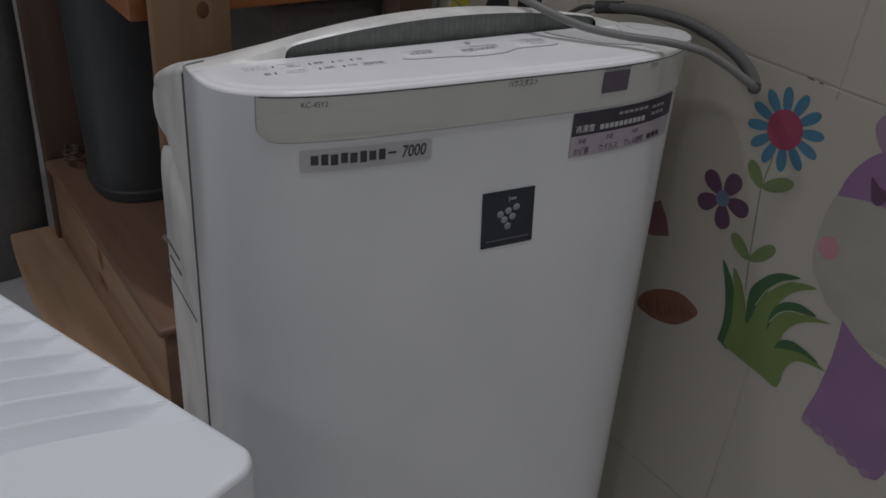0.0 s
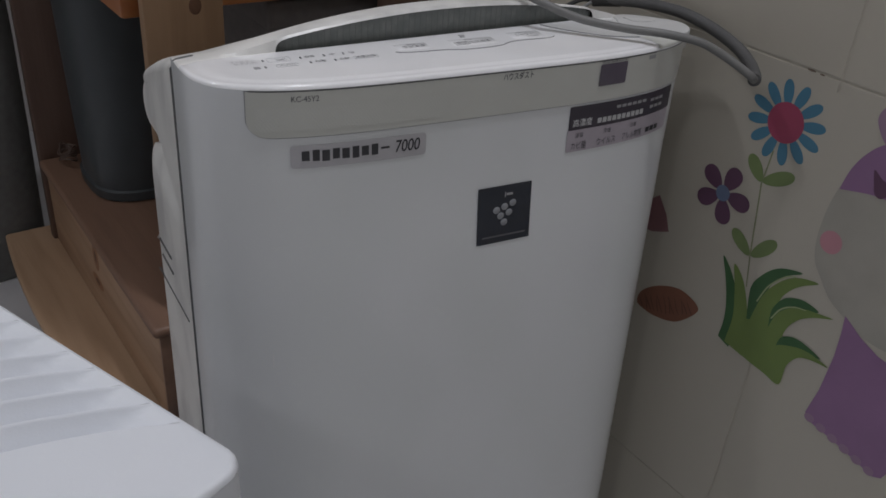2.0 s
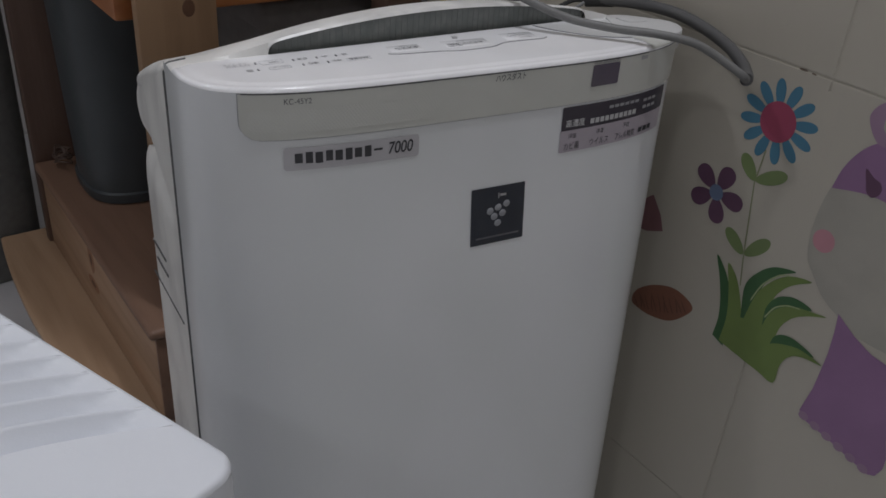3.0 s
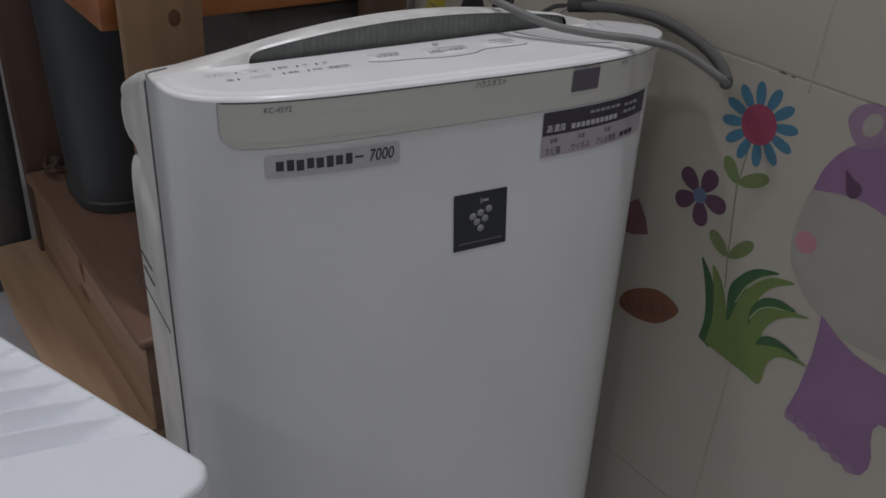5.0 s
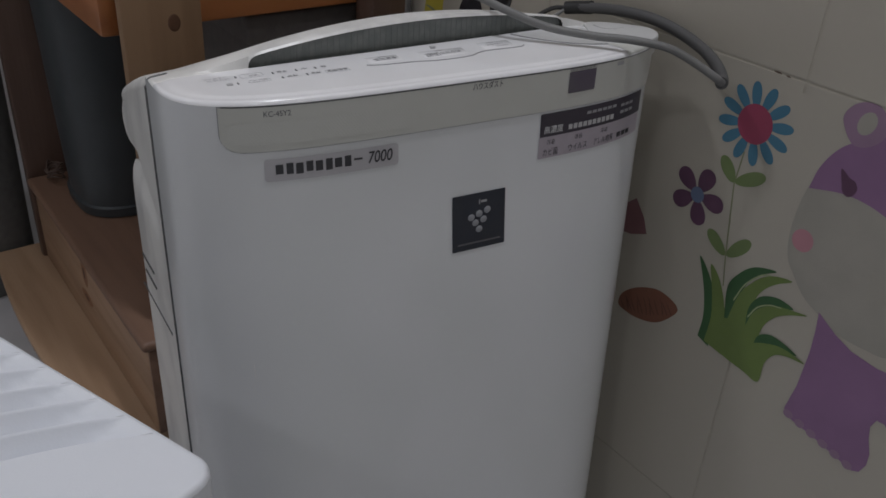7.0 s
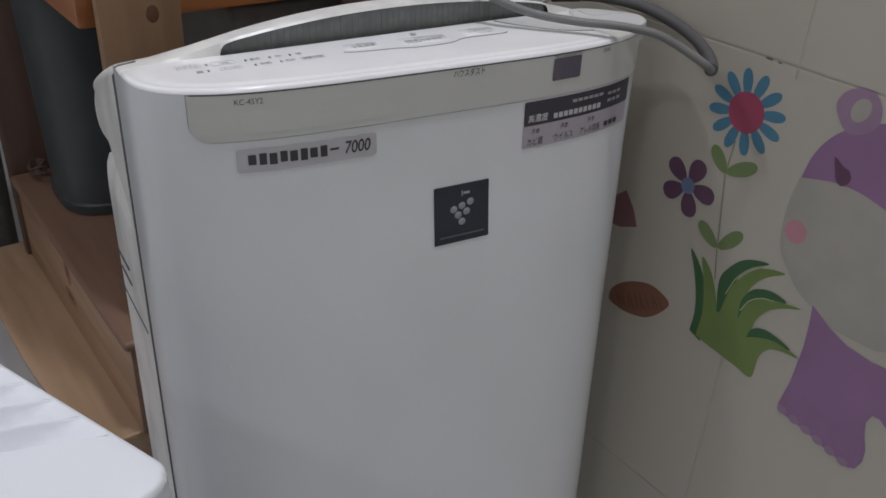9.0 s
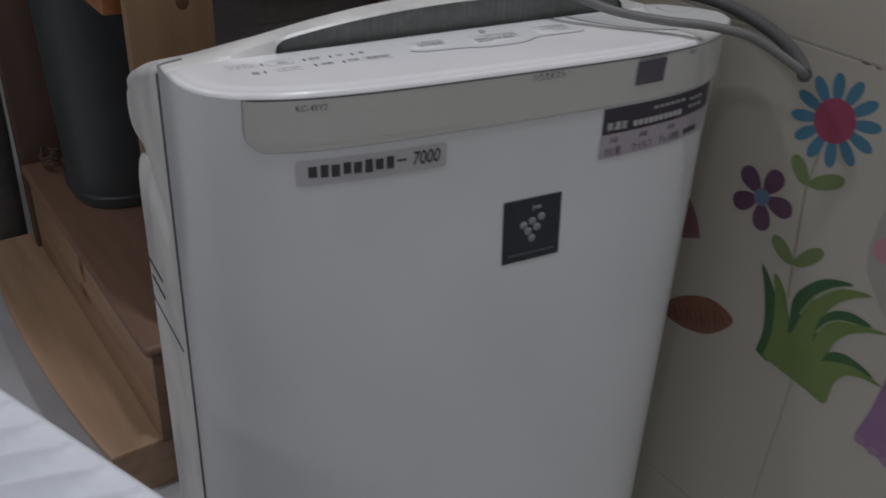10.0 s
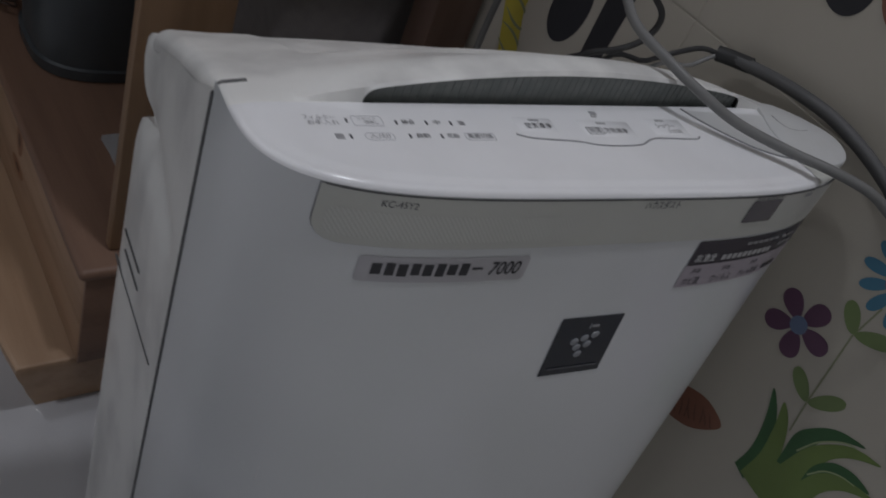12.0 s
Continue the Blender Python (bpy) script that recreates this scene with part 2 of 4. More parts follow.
def lean(z):
    """How far the middle of the front swells outwards at a height."""
    knots = ((0.60, 0.0), (0.56, -0.001), (0.51, -0.0045), (0.47, -0.0095), (0.40, -0.0170), (0.30, -0.0260), (0.20, -0.0345), (0.0, -0.046))
    for (z1, a), (z0, b) in zip(knots, knots[1:]):
        if z >= z0:
            return b + (a - b) * (z - z0) / (z1 - z0)
    return knots[-1][1]


def bend(d):
    """The plan's roundness: fuller at one end, gentler towards the wall."""
    return POW if d < 0 else 3.5


def front_y(d, z=0.59):
    k, n = min(1.0, abs(d) / A), bend(d)
    return B - B * (1 - k ** n) ** (1 / n) + lean(z) * (1 - k ** 6)


def front_pt(d, z, off=0.0):
    """A point of the front skin, lifted off it by off."""
    e = 0.0005
    d = max(-A + e, min(A - e, d))
    slope = (front_y(min(d + e, A), z) - front_y(max(d - e, -A), z)) / (2 * e)
    n = Vector((slope, -1, 0)).normalized()
    return Vector((d, front_y(d, z), z)) + n * off


def column(n=64):
    """Places across the width, closer together towards the rounded ends."""
    out = []
    for k in range(-n, n + 1):
        s = abs(k) / n
        out.append(math.copysign(A * (1 - (1 - s) ** 3.0), k) if k else 0.0)
    for e in (0.1195, 0.1225, 0.1245, 0.1265, 0.1285, 0.1305, 0.133):
        out += [e + 0.0003, -e - 0.0003]
    for e in (0.1145, 0.1165, 0.1178, 0.1186, 0.1191, 0.1194, 0.11949, 0.1196):
        out += [e, -e]
    return sorted(out)


zs = [0.004, 0.05, 0.12, 0.20, 0.28, 0.34, 0.40, 0.44, 0.47, 0.49, 0.51, 0.54, 0.56, 0.575, ZD - RIM]
rows = [[(d, front_y(d, z), z) for d in column()] for z in zs]
rows.insert(0, [(d * 0.985, front_y(d, 0) + 0.004, 0.0) for d in column()])
part("front_panel", grid_bm(rows), WHITE, purifier, "smooth white curved front panel")


def ridge(d):
    """Height of the arched back of the top above the deck."""
    k = abs(d) / 0.152
    return 0.0185 * (1 - k ** 2) ** 1.1 if k < 1 else 0.0


VENT_HALF = 0.1195


def vent_top(d):
    k = abs(d) / VENT_HALF
    return (0.0062 + 0.0102 * (1 - k ** 2.0)) * (1 - k ** 60) ** 0.5 if k < 1 else 0.0


VENT_Y = 0.0655


def vent_y(d):
    """Foot of the vent's arch, slightly askew to the front."""
    return VENT_Y + 0.062 * d


def rim_r(y):
    """Radius of the rim: tight round the deck, softer on the casing."""
    return RIM + 0.0050 * max(0.0, min(1.0, (y - B) / 0.022))


def rim_drop(d, y):
    """How far the rounded rim of the top lies below the deck."""
    rim = rim_r(y)
    if y < B:
        t = max(0.0, min(1.0, (B - y) / B))
        k = min(1.0, abs(d) / A)
        n = bend(d)
        f = 1 - k ** n - t ** n
        g = n * math.hypot(k ** (n - 1) / A, t ** (n - 1) / B)
        dist = max(0.0, f / max(g, 1e-6))
        # the deck's margin slopes gently before it rounds over
        margin = 0.0007 * min(1.0, (B - y) / 0.020)
        rim -= margin
        edge_drop = margin * max(0.0, min(1.0, (0.0100 - dist) / 0.0045))
        return edge_drop if dist >= rim else edge_drop + rim - math.sqrt(max(0.0, rim ** 2 - (rim - dist) ** 2))
    else:
        dist = A - abs(d)
    if dist >= rim:
        return 0.0
    return rim - math.sqrt(max(0.0, rim ** 2 - (rim - dist) ** 2))


def back_fall(y, d=A):
    """The top falls away in a curve towards the back, sooner at the sides."""
    y0 = 0.045 + 0.030 * (1 - min(1, abs(d) / A) ** 4)
    if y <= y0:
        return 0.0
    return 0.0440 * min(1, (y - y0) / (0.178 - y0)) ** 1.4


def swell(d, y):
    """The arched ridge behind the vent, with a shallow trough along its back."""
    if y <= vent_y(d) + 0.0012:
        return 0.0
    s = (y - vent_y(d)) / 0.06
    h = ridge(d)
    if s < 0.28:
        return h
    return h * (1 - 0.42 * min(1, (s - 0.28) / 0.30) ** 1.2 - 0.30 * max(0, min(1, (s - 0.75) / 0.6)))


def ease(t):
    t = max(0.0, min(1.0, t))
    return t * t * (3 - 2 * t)


def dish(d, y):
    """The shallow grip pressed into the back of the top."""
    start = 0.1165 - 0.013 * (d / 0.127) ** 2
    depth = 0.0058 * ease((y - start) / 0.0075) * (1 - 0.75 * ease((y - start - 0.012) / 0.03))
    return depth * ease((0.131 - abs(d)) / 0.009)


def top_point(d, y, extra=0.0):
    return Vector((d, y, ZD - rim_drop(d, y) - back_fall(y, d) + swell(d, y) - dish(d, y) + extra))


# the deck, up to the foot of the ridge
steps = [0, 0.0003, 0.0008, 0.0016, 0.0027, 0.0036, 0.0045, 0.0053, 0.0057, 0.0066, 0.0076, 0.0086, 0.0093, 0.0098, 0.0115, 0.018, 0.028, 0.038, 0.048, 0.056, 0.08]
rows = []
for j, s in enumerate(steps):
    row = []
    for d in column():
        f = front_y(d, ZD)
        y = max(min(f + s, vent_y(d)) if f < vent_y(d) else f, f + j * 1e-5)
        row.append(top_point(d, y))
    rows.append(row)
bm = grid_bm(rows)
bmesh.ops.remove_doubles(bm, verts=bm.verts, dist=2e-5)
part("control_deck", bm, DECK, purifier, "glossy white control deck")

# the ridge and the casing's top, with the vent left open under the arch
lip = [[], [], []]
for d in column():
    f = max(vent_y(d), front_y(d, ZD))
    base = top_point(d, f)
    lip[0].append(base)
    lip[1].append(base + Vector((0, 0.0004, vent_top(d))))
    lip[2].append(base + Vector((0, 0.0020, max(vent_top(d) + 0.0012, ridge(d)) if abs(d) < 0.152 else 0)))
bm = bmesh.new()
vs = [[bm.verts.new(p) for p in row] for row in lip]
cols = column()
for i in range(len(cols) - 1):
    if max(abs(cols[i]), abs(cols[i + 1])) > VENT_HALF + 1e-6:
        bm.faces.new((vs[0][i], vs[0][i + 1], vs[1][i + 1], vs[1][i]))
    bm.faces.new((vs[1][i], vs[1][i + 1], vs[2][i + 1], vs[2][i]))
prev = vs[2]
for y in (0.073, 0.077, 0.082, 0.088, 0.095, 0.100, 0.103, 0.106, 0.109, 0.112, 0.115, 0.118, 0.121, 0.124, 0.128, 0.132, 0.137, 0.143, 0.150, 0.160, 0.168, 0.174, 0.177):
    cur = [bm.verts.new(top_point(d, max(y + 0.062 * d * max(0, 1 - (y - 0.07) / 0.04), front_y(d, ZD) + 0.002))) for d in cols]
    for v in (cur[0], cur[-1]):
        v.co.x *= 0.998
        v.co.z -= 0.004
    for i in range(len(cols) - 1):
        bm.faces.new((prev[i], prev[i + 1], cur[i + 1], cur[i]))
    prev = cur


def back_y(z):
    """Outline of the casing's back, with the grip recess below the top."""
    knots = ((0.60, 0.16), (0.5410, 0.1745), (0.538, 0.1815), (0.5343, 0.1915), (0.530, 0.2010), (0.522, 0.2090), (0.515, 0.2095), (0.509, 0.2050), (0.503, 0.1940), (0.498, 0.1770), (0.494, 0.1690), (0.490, 0.1760), (0.485, 0.1880), (0.478, 0.1965), (0.47, 0.2010), (0.46, 0.204), (0.0, 0.208))
    for (z1, a), (z0, b) in zip(knots, knots[1:]):
        if z >= z0:
            return b + (a - b) * (z - z0) / (z1 - z0)
    return knots[-1][1]


def valley(y, z):
    """The scooped crease of the grip on the casing's side."""
    a, b = Vector((0.160, 0.496)), Vector((0.100, 0.478))
    t = max(0.0, min(1.0, (Vector((y, z)) - a).dot(b - a) / (b - a).length_squared))
    off = (Vector((y, z)) - (a + (b - a) * t))
    w = 0.0155 * (1 - 0.35 * t)
    return 0.0052 * (1 - 0.45 * t) * math.exp(-(off.length / w) ** 2)


steps_y = [0, 0.04, 0.1] + [0.1 + 0.9 * k / 26 for k in range(1, 27)]
levels = [0.0, 0.1, 0.2, 0.3, 0.36] + [0.39 + 0.0037 * k for k in range(41)]
for side in (-1, 1):
    grid = []
    for z in levels:
        row = []
        for s in steps_y:
            y = 0.0745 + (back_y(z) - 0.0745) * s
            row.append(bm.verts.new((side * (A + 0.0006 - 0.0055 * max(0, (s - 0.72) / 0.28) ** 2.2 - valley(y, z)), y, z)))
        grid.append(row)
    top = []
    for s in steps_y:
        y = 0.0745 + (0.1770 - 0.0745) * s
        top.append(bm.verts.new((side * (A + 0.0006 - 0.0055 * max(0, (s - 0.72) / 0.28) ** 2.2), y, max(0.5385, ZD - rim_r(y) - back_fall(y)))))
    grid.append(top)
    for a, b in zip(grid, grid[1:]):
        for i in range(len(steps_y) - 1):
            bm.faces.new((a[i], a[i + 1], b[i + 1], b[i]) if side < 0 else (b[i], b[i + 1], a[i + 1], a[i]))
rows = [[(d * (A - 0.0049), back_y(z), z) for d in (-1, -0.5, 0, 0.5, 1)] for z in (0.0, 0.2, 0.46, 0.47, 0.478, 0.485, 0.490, 0.494, 0.498, 0.503, 0.509, 0.515, 0.522, 0.530, 0.5343, 0.538, 0.5405)]
vb = [[bm.verts.new(p) for p in row] for row in rows]
for a, b in zip(vb, vb[1:]):
    for i in range(4):
        bm.faces.new((a[i], b[i], b[i + 1], a[i + 1]))
bmesh.ops.recalc_face_normals(bm, faces=bm.faces)
casing = part("back_casing", bm, CASING, purifier, "yellowed off-white back casing with a grip recess")

# dark gap between front panel and casing, running a little way over the top
for side in (-1, 1):
    line = []
    for k in range(30):
        z = 0.02 * k if k < 29 else ZD - RIM - back_fall(B) - 0.0015
        line.append((side * (A - 0.0002), B + 0.0003, z))
    for e in (0.0012, 0.0035, 0.0065, 0.0100, 0.0130):
        line.append(tuple(top_point(side * (A - e), B + 0.0006 + 0.1 * e, -0.0004)))
    part("panel_gap", tube_bm(line, 0.0013, 8, 1), GROOVE, casing)

# two small latches on the far side of the casing
for z in (0.553, 0.521):
    bm = bmesh.new()
    bmesh.ops.create_uvsphere(bm, u_segments=14, v_segments=8, radius=1)
    for v in bm.verts:
        v.co = (A + 0.0004 + v.co.x * 0.0045, 0.094 + v.co.y * 0.0055, z + v.co.z * 0.0085)
    part("side_latch", bm, SEAMGREY, casing, "small grey latch")

# slots in the side
for y0, z0, y1, z1 in ((0.176, 0.411, 0.134, 0.417), (0.170, 0.400, 0.132, 0.405), (0.192, 0.375, 0.088, 0.392)):
    part("side_slot", tube_bm([(-A - 0.0005, y0, z0), (-A - 0.0005, (y0 + y1) / 2, (z0 + z1) / 2), (-A - 0.0005, y1, z1)], 0.0011 if z0 > 0.395 else 0.0008, 6, 3), GROOVE, casing)

# vent under the arch: grey backing, near-black sheet for the shade inside, upright fins
across = [0.1190 * (k / 20 - 1) for k in range(41)]
rows = [[(d, vent_y(d) + 0.0036, ZD + (-0.02 if low else vent_top(d) + 0.0006)) for d in across] for low in (True, False)]
grille = part("vent_grille", grid_bm(rows), VENT, purifier, "dark grey vent grille")
part("vent_floor", grid_bm([[(d, vent_y(d) + y, ZD - 0.0022) for d in (-0.124, 0, 0.124)] for y in (0.0002, 0.012)]), VENT_SHADE, grille)
fin_src = None
for i in range(57):
    d = -0.1162 + 0.2324 * i / 56
    h = vent_top(d) - 0.0005
    if h < 0.0022:
        continue
    if fin_src is None:
        fin_src = part("fin", box_bm(-0.00022, 0.00022, 0, 0.001, -0.001, 1.0), VENT, grille, smooth=False)
        fin = fin_src
    else:
        fin = new("fin", fin_src.data)
        fin.parent = grille
    fin.location, fin.scale = (d, vent_y(d) + 0.00335, ZD - 0.001), (1, 1, h)


def skin(name, d0, d1, z0, z1, off, mat, parent, radius=0.0, corners="", label="", n=24):
    """A thin sheet that follows the front, with rounded corners at the ends named (l or r, t or b)."""
    rows = []
    ds = sorted(set([d0 + (d1 - d0) * i / n for i in range(n + 1)] + ([d0 + radius * t for t in (0.02, 0.1, 0.3, 0.6, 1)] + [d1 - radius * t for t in (0.02, 0.1, 0.3, 0.6, 1)] if radius else [])))
    for d in ds:
        lo, hi = z0, z1
        for c, e in (("l", d - d0), ("r", d1 - d)):
            if radius and e < radius:
                k = radius - math.sqrt(max(0.0, radius ** 2 - (radius - e) ** 2))
                lo += k if c + "b" in corners else 0
                hi -= k if c + "t" in corners else 0
        rows.append([front_pt(d, lo + (hi - lo) * t, off) for t in (0, 0.34, 0.67, 1)])
    bm = grid_bm(rows)
    for f in bm.faces:
        f.normal_flip()
    return part(name, bm, mat, parent, label)


def on_front(d0, z0, off, tilt=0.0):
    return lambda a, b: front_pt(d0 + a, z0 + b + a * tilt, off)


def deck_at(d, y, lift=0.0):
    return Vector((d * 1.022 + 0.004, y + 0.0045 + 0.035 * d, ZD + lift))


def on_deck(d0, y0):
    return lambda a, b: deck_at(d0 + a, y0 + b, 0.0003)


# band along the head of the front
BANDDOT = material("dotted_olive_plastic", (0.585, 0.59, 0.55), 0.45, vary=0.02, scale=40)
tree = BANDDOT.node_tree
cells = tree.nodes.new("ShaderNodeTexVoronoi")
cells.inputs["Scale"].default_value = 620
cells.inputs["Randomness"].default_value = 0.12
squash = tree.nodes.new("ShaderNodeMapping")
squash.inputs["Scale"].default_value = (1, 0, 1)
squash.inputs["Rotation"].default_value = (0, radians(38), 0)
where = tree.nodes.new("ShaderNodeTexCoord")
tree.links.new(where.outputs["Object"], squash.inputs["Vector"])
tree.links.new(squash.outputs["Vector"], cells.inputs["Vector"])
relief = tree.nodes.new("ShaderNodeBump")
relief.inputs["Strength"].default_value = 0.16
relief.inputs["Distance"].default_value = 0.0012
tree.links.new(cells.outputs["Distance"], relief.inputs["Height"])
tree.links.new(relief.outputs[0], tree.nodes["Principled BSDF"].inputs["Normal"])
skin("band_joint", -0.1522, 0.1665, 0.5598, 0.5871, 0.0003, SEAMGREY, purifier, 0.011, "lb rb", n=50)
band = skin("front_band", -0.1517, 0.1660, 0.5603, 0.5868, 0.0008, BAND, purifier, 0.010, "lb rb", "pale olive plastic band", n=50)
skin("dotted_field", -0.1475, -0.0350, 0.5640, 0.5780, 0.00095, BANDDOT, band, 0.004, "lb rb lt rt", n=40)
skin("rim_joint", -0.150, 0.124, 0.5866, 0.5875, 0.0009, GROOVE, purifier, n=50)
lettering("KC-45Y2", 0.0046, on_front(-0.1210, 0.5824, 0.0011), DECKINK, band, 0.0150)
lettering("ハウスダスト", 0.0050, on_front(0.0128, 0.5836, 0.0011), DECKINK, band, 0.0215, 0.0, 0.00008)
skin("display", 0.0748, 0.0975, 0.5703, 0.5848, 0.0012, GLASS, band, 0.001, "lb rb lt rt", "dark smoked display window")
lettering("現在湿度(目安)", 0.0028, on_front(0.0865, 0.5862, 0.0011), DECKINK, band, 0.0225)
skin("printed_mark", 0.1170, 0.1235, 0.5830, 0.5856, 0.0011, PALEINK, band)

# silver name sticker: bars for the trade name, and the number
sticker = skin("name_sticker", -0.1298, -0.0480, 0.5416, 0.5552, 0.0004, SILVER, purifier, 0.002, "rt rb lt lb", "silver sticker with dark lettering")
for k in range(8):
    a = -0.1236 + 0.0058 * k
    skin("bar", a + 0.0003 * (k % 2), a + 0.0044, 0.5460 - 0.0004 * (k % 3), 0.5518 + 0.0005 * (k % 2), 0.0007, INK, sticker, n=3)
skin("bar", -0.0770, -0.0716, 0.5486, 0.5499, 0.0007, INK, sticker, n=3)
lettering("7000", 0.0104, on_front(-0.0604, 0.5486, 0.0007), INK, sticker, 0.0158, 0.16, 0.00012)

# dark square emblem with a cluster of pearly dots
emblem = skin("emblem", -0.0098, 0.0304, 0.4730, 0.5122, 0.0005, NAVY, purifier, 0.0006, "rt rb lt lb", "dark navy square emblem with a cluster of pearl dots")
for dx, dz in ((-0.0060, 0.0030), (0.0, 0.0048), (0.0062, 0.0066), (-0.0028, -0.0012), (0.0034, 0.0004), (0.0, -0.0060)):
    c = front_pt(0.0104 + dx, 0.4926 + dz, 0.0005)
    bm = bmesh.new()
    bmesh.ops.create_uvsphere(bm, u_segments=14, v_segments=8, radius=0.0026)
    for v in bm.verts:
        v.co = (v.co.x + c.x, v.co.y * 0.28 + c.y, v.co.z + c.z)
    part("dot", bm, PEARL, emblem)
skin("stem_bar", 0.0100, 0.0108, 0.5040, 0.5078, 0.0009, PEARL, emblem, n=2)
skin("text_bar", 0.0114, 0.0160, 0.5052, 0.5068, 0.0009, PALEINK, emblem, n=2)
skin("text_bar", -0.0060, 0.0268, 0.4772, 0.4784, 0.0009, DECKINK, emblem, n=6)

# two-tone information sticker
info = skin("information_sticker", 0.0548, 0.1520, 0.5275, 0.5425, 0.0004, LILAC, purifier, 0.001, "lb rb", "two-tone plum and lilac information sticker", n=30)
skin("dark_strip", 0.0553, 0.1525, 0.5425, 0.5585, 0.0005, PURPLEBLACK, info, 0.001, "lt rt", n=30)
lettering("高濃度", 0.0056, on_front(0.0662, 0.5468, 0.0008), WHITEINK, info, 0.0155)
for a, b, lo, hi in ((0.0765, 0.1190, 0.5449, 0.5484), (0.092, 0.121, 0.5530, 0.5550), (0.1250, 0.1395, 0.5520, 0.5540), (0.1250, 0.1395, 0.5470, 0.5492)):
    n_bars = max(1, int((b - a) / 0.0042))
    for k in range(n_bars):
        w = (b - a) / n_bars
        skin("bar", 0.0022 + a + k * w, 0.0022 + a + k * w + w * 0.78, lo, hi, 0.0008, PALEINK if lo > 0.545 else LABELINK, info, n=2)
lettering("カビ菌", 0.0056, on_front(0.0647, 0.5312, 0.0007), INK, info, 0.0125)
lettering("ウイルス", 0.0056, on_front(0.0882, 0.5312, 0.0007), INK, info, 0.0165)
lettering("アレル物質", 0.0056, on_front(0.1122, 0.5312, 0.0007), INK, info, 0.0190)
for c in (0.0625, 0.0860, 0.1100):
    lettering("浮遊", 0.0036, on_front(c + 0.0022, 0.5383, 0.0007), INK, info, 0.0066)
for k in range(3):
    skin("bar", 0.1260 + k * 0.005, 0.1300 + k * 0.005, 0.5300, 0.5335, 0.0007, INK, info, n=2)

# printing and keys on the deck
for text, size, d, y, w, ink in (("フィルター", 0.0034, -0.1440, 0.0466, 0.0135, PALEINK), ("お手入れ", 0.0034, -0.1430, 0.0432, 0.0135, PALEINK),
                                 ("リセット", 0.0026, -0.1235, 0.0462, 0.0085, PALEINK), ("3秒押し", 0.0024, -0.1220, 0.0437, 0.0060, INK),
                                 ("静音", 0.0034, -0.1050, 0.0444, 0.0060, INK), ("中", 0.0034, -0.0912, 0.0444, 0.0034, INK), ("強", 0.0034, -0.0790, 0.0444, 0.0034, INK),
                                 ("入/切", 0.0034, -0.1215, 0.0346, 0.0095, PALEINK), ("自動", 0.0034, -0.1015, 0.0352, 0.0060, INK), ("花粉", 0.0034, -0.0870, 0.0352, 0.0060, INK),
                                 ("風量切換", 0.0036, -0.0735, 0.0352, 0.0125, INK), ("空気清浄", 0.0046, -0.0380, 0.0434, 0.0150, INK), ("加湿", 0.0044, -0.0060, 0.0405, 0.0075, INK),
                                 ("空気清浄", 0.0044, 0.0070, 0.0405, 0.0145, INK), ("シャワー", 0.0044, 0.0430, 0.0450, 0.0135, INK), ("5分間", 0.0034, 0.0470, 0.0408, 0.0090, PALEINK)):
    lettering(text, size, on_deck(d, y), DECKINK if ink is INK else ink, purifier, w)


def deck_patch(name, d0, d1, y0, y1, mat, lift=0.0003):
    p, q = deck_at(d0, y0), deck_at(d1, y1)
    return part(name, box_bm(p.x, q.x, p.y, q.y, ZD - 0.0005, ZD + lift, min(0.0002, (d1 - d0) / 4)), mat, purifier)


for d, y in ((-0.1325, 0.0452), (-0.1105, 0.0444), (-0.0962, 0.0444), (-0.0842, 0.0444), (-0.1340, 0.0346), (-0.1075, 0.0352), (-0.0925, 0.0352)):
    deck_patch("indicator_light", d - 0.0005, d + 0.0005, y - 0.0014, y + 0.0014, DECKINK)
for d, y in ((-0.0385, 0.0480), (0.0010, 0.0466), (0.0420, 0.0498)):
    deck_patch("key_light", d - 0.0028, d + 0.0028, y - 0.0006, y + 0.0006, PALEINK)
deck_patch("pictogram", -0.1405, -0.1370, 0.0330, 0.0362, PALEINK)
deck_patch("pictogram", -0.0008, 0.0032, 0.0535, 0.0562, PALEINK)
deck_patch("pictogram", -0.0015, 0.0018, 0.0515, 0.0528, PALEINK)


def key_outline(d0, d1, y0, y1, r, mat=FAINTINK, thick=0.00022):
    pts = []
    for cx, cy, a0 in ((d1 - r, y1 - r, 0), (d0 + r, y1 - r, 90), (d0 + r, y0 + r, 180), (d1 - r, y0 + r, 270)):
        pts += [deck_at(cx + r * math.cos(radians(a0 + a)), cy + r * math.sin(radians(a0 + a))) for a in (0, 30, 60, 90)]
    part("key_outline", tube_bm(pts + [pts[0]], thick, 6, 2), mat, purifier)


key_outline(-0.1300, -0.1165, 0.0418, 0.0484, 0.0015)
key_outline(-0.1278, -0.1148, 0.0325, 0.0370, 0.0020)
key_outline(-0.0808, -0.0660, 0.0328, 0.0376, 0.0012)
key_outline(-0.0105, -0.0012, 0.0380, 0.0432, 0.0006, INK)
for d0, d1, y0, y1 in ((-0.0500, -0.0285, 0.0395, 0.0495), (-0.0130, 0.0185, 0.0365, 0.0480), (0.0320, 0.0560, 0.0380, 0.0510)):
    deck_patch("key", d0, d1, y0, y1, DECK, 0.00008)
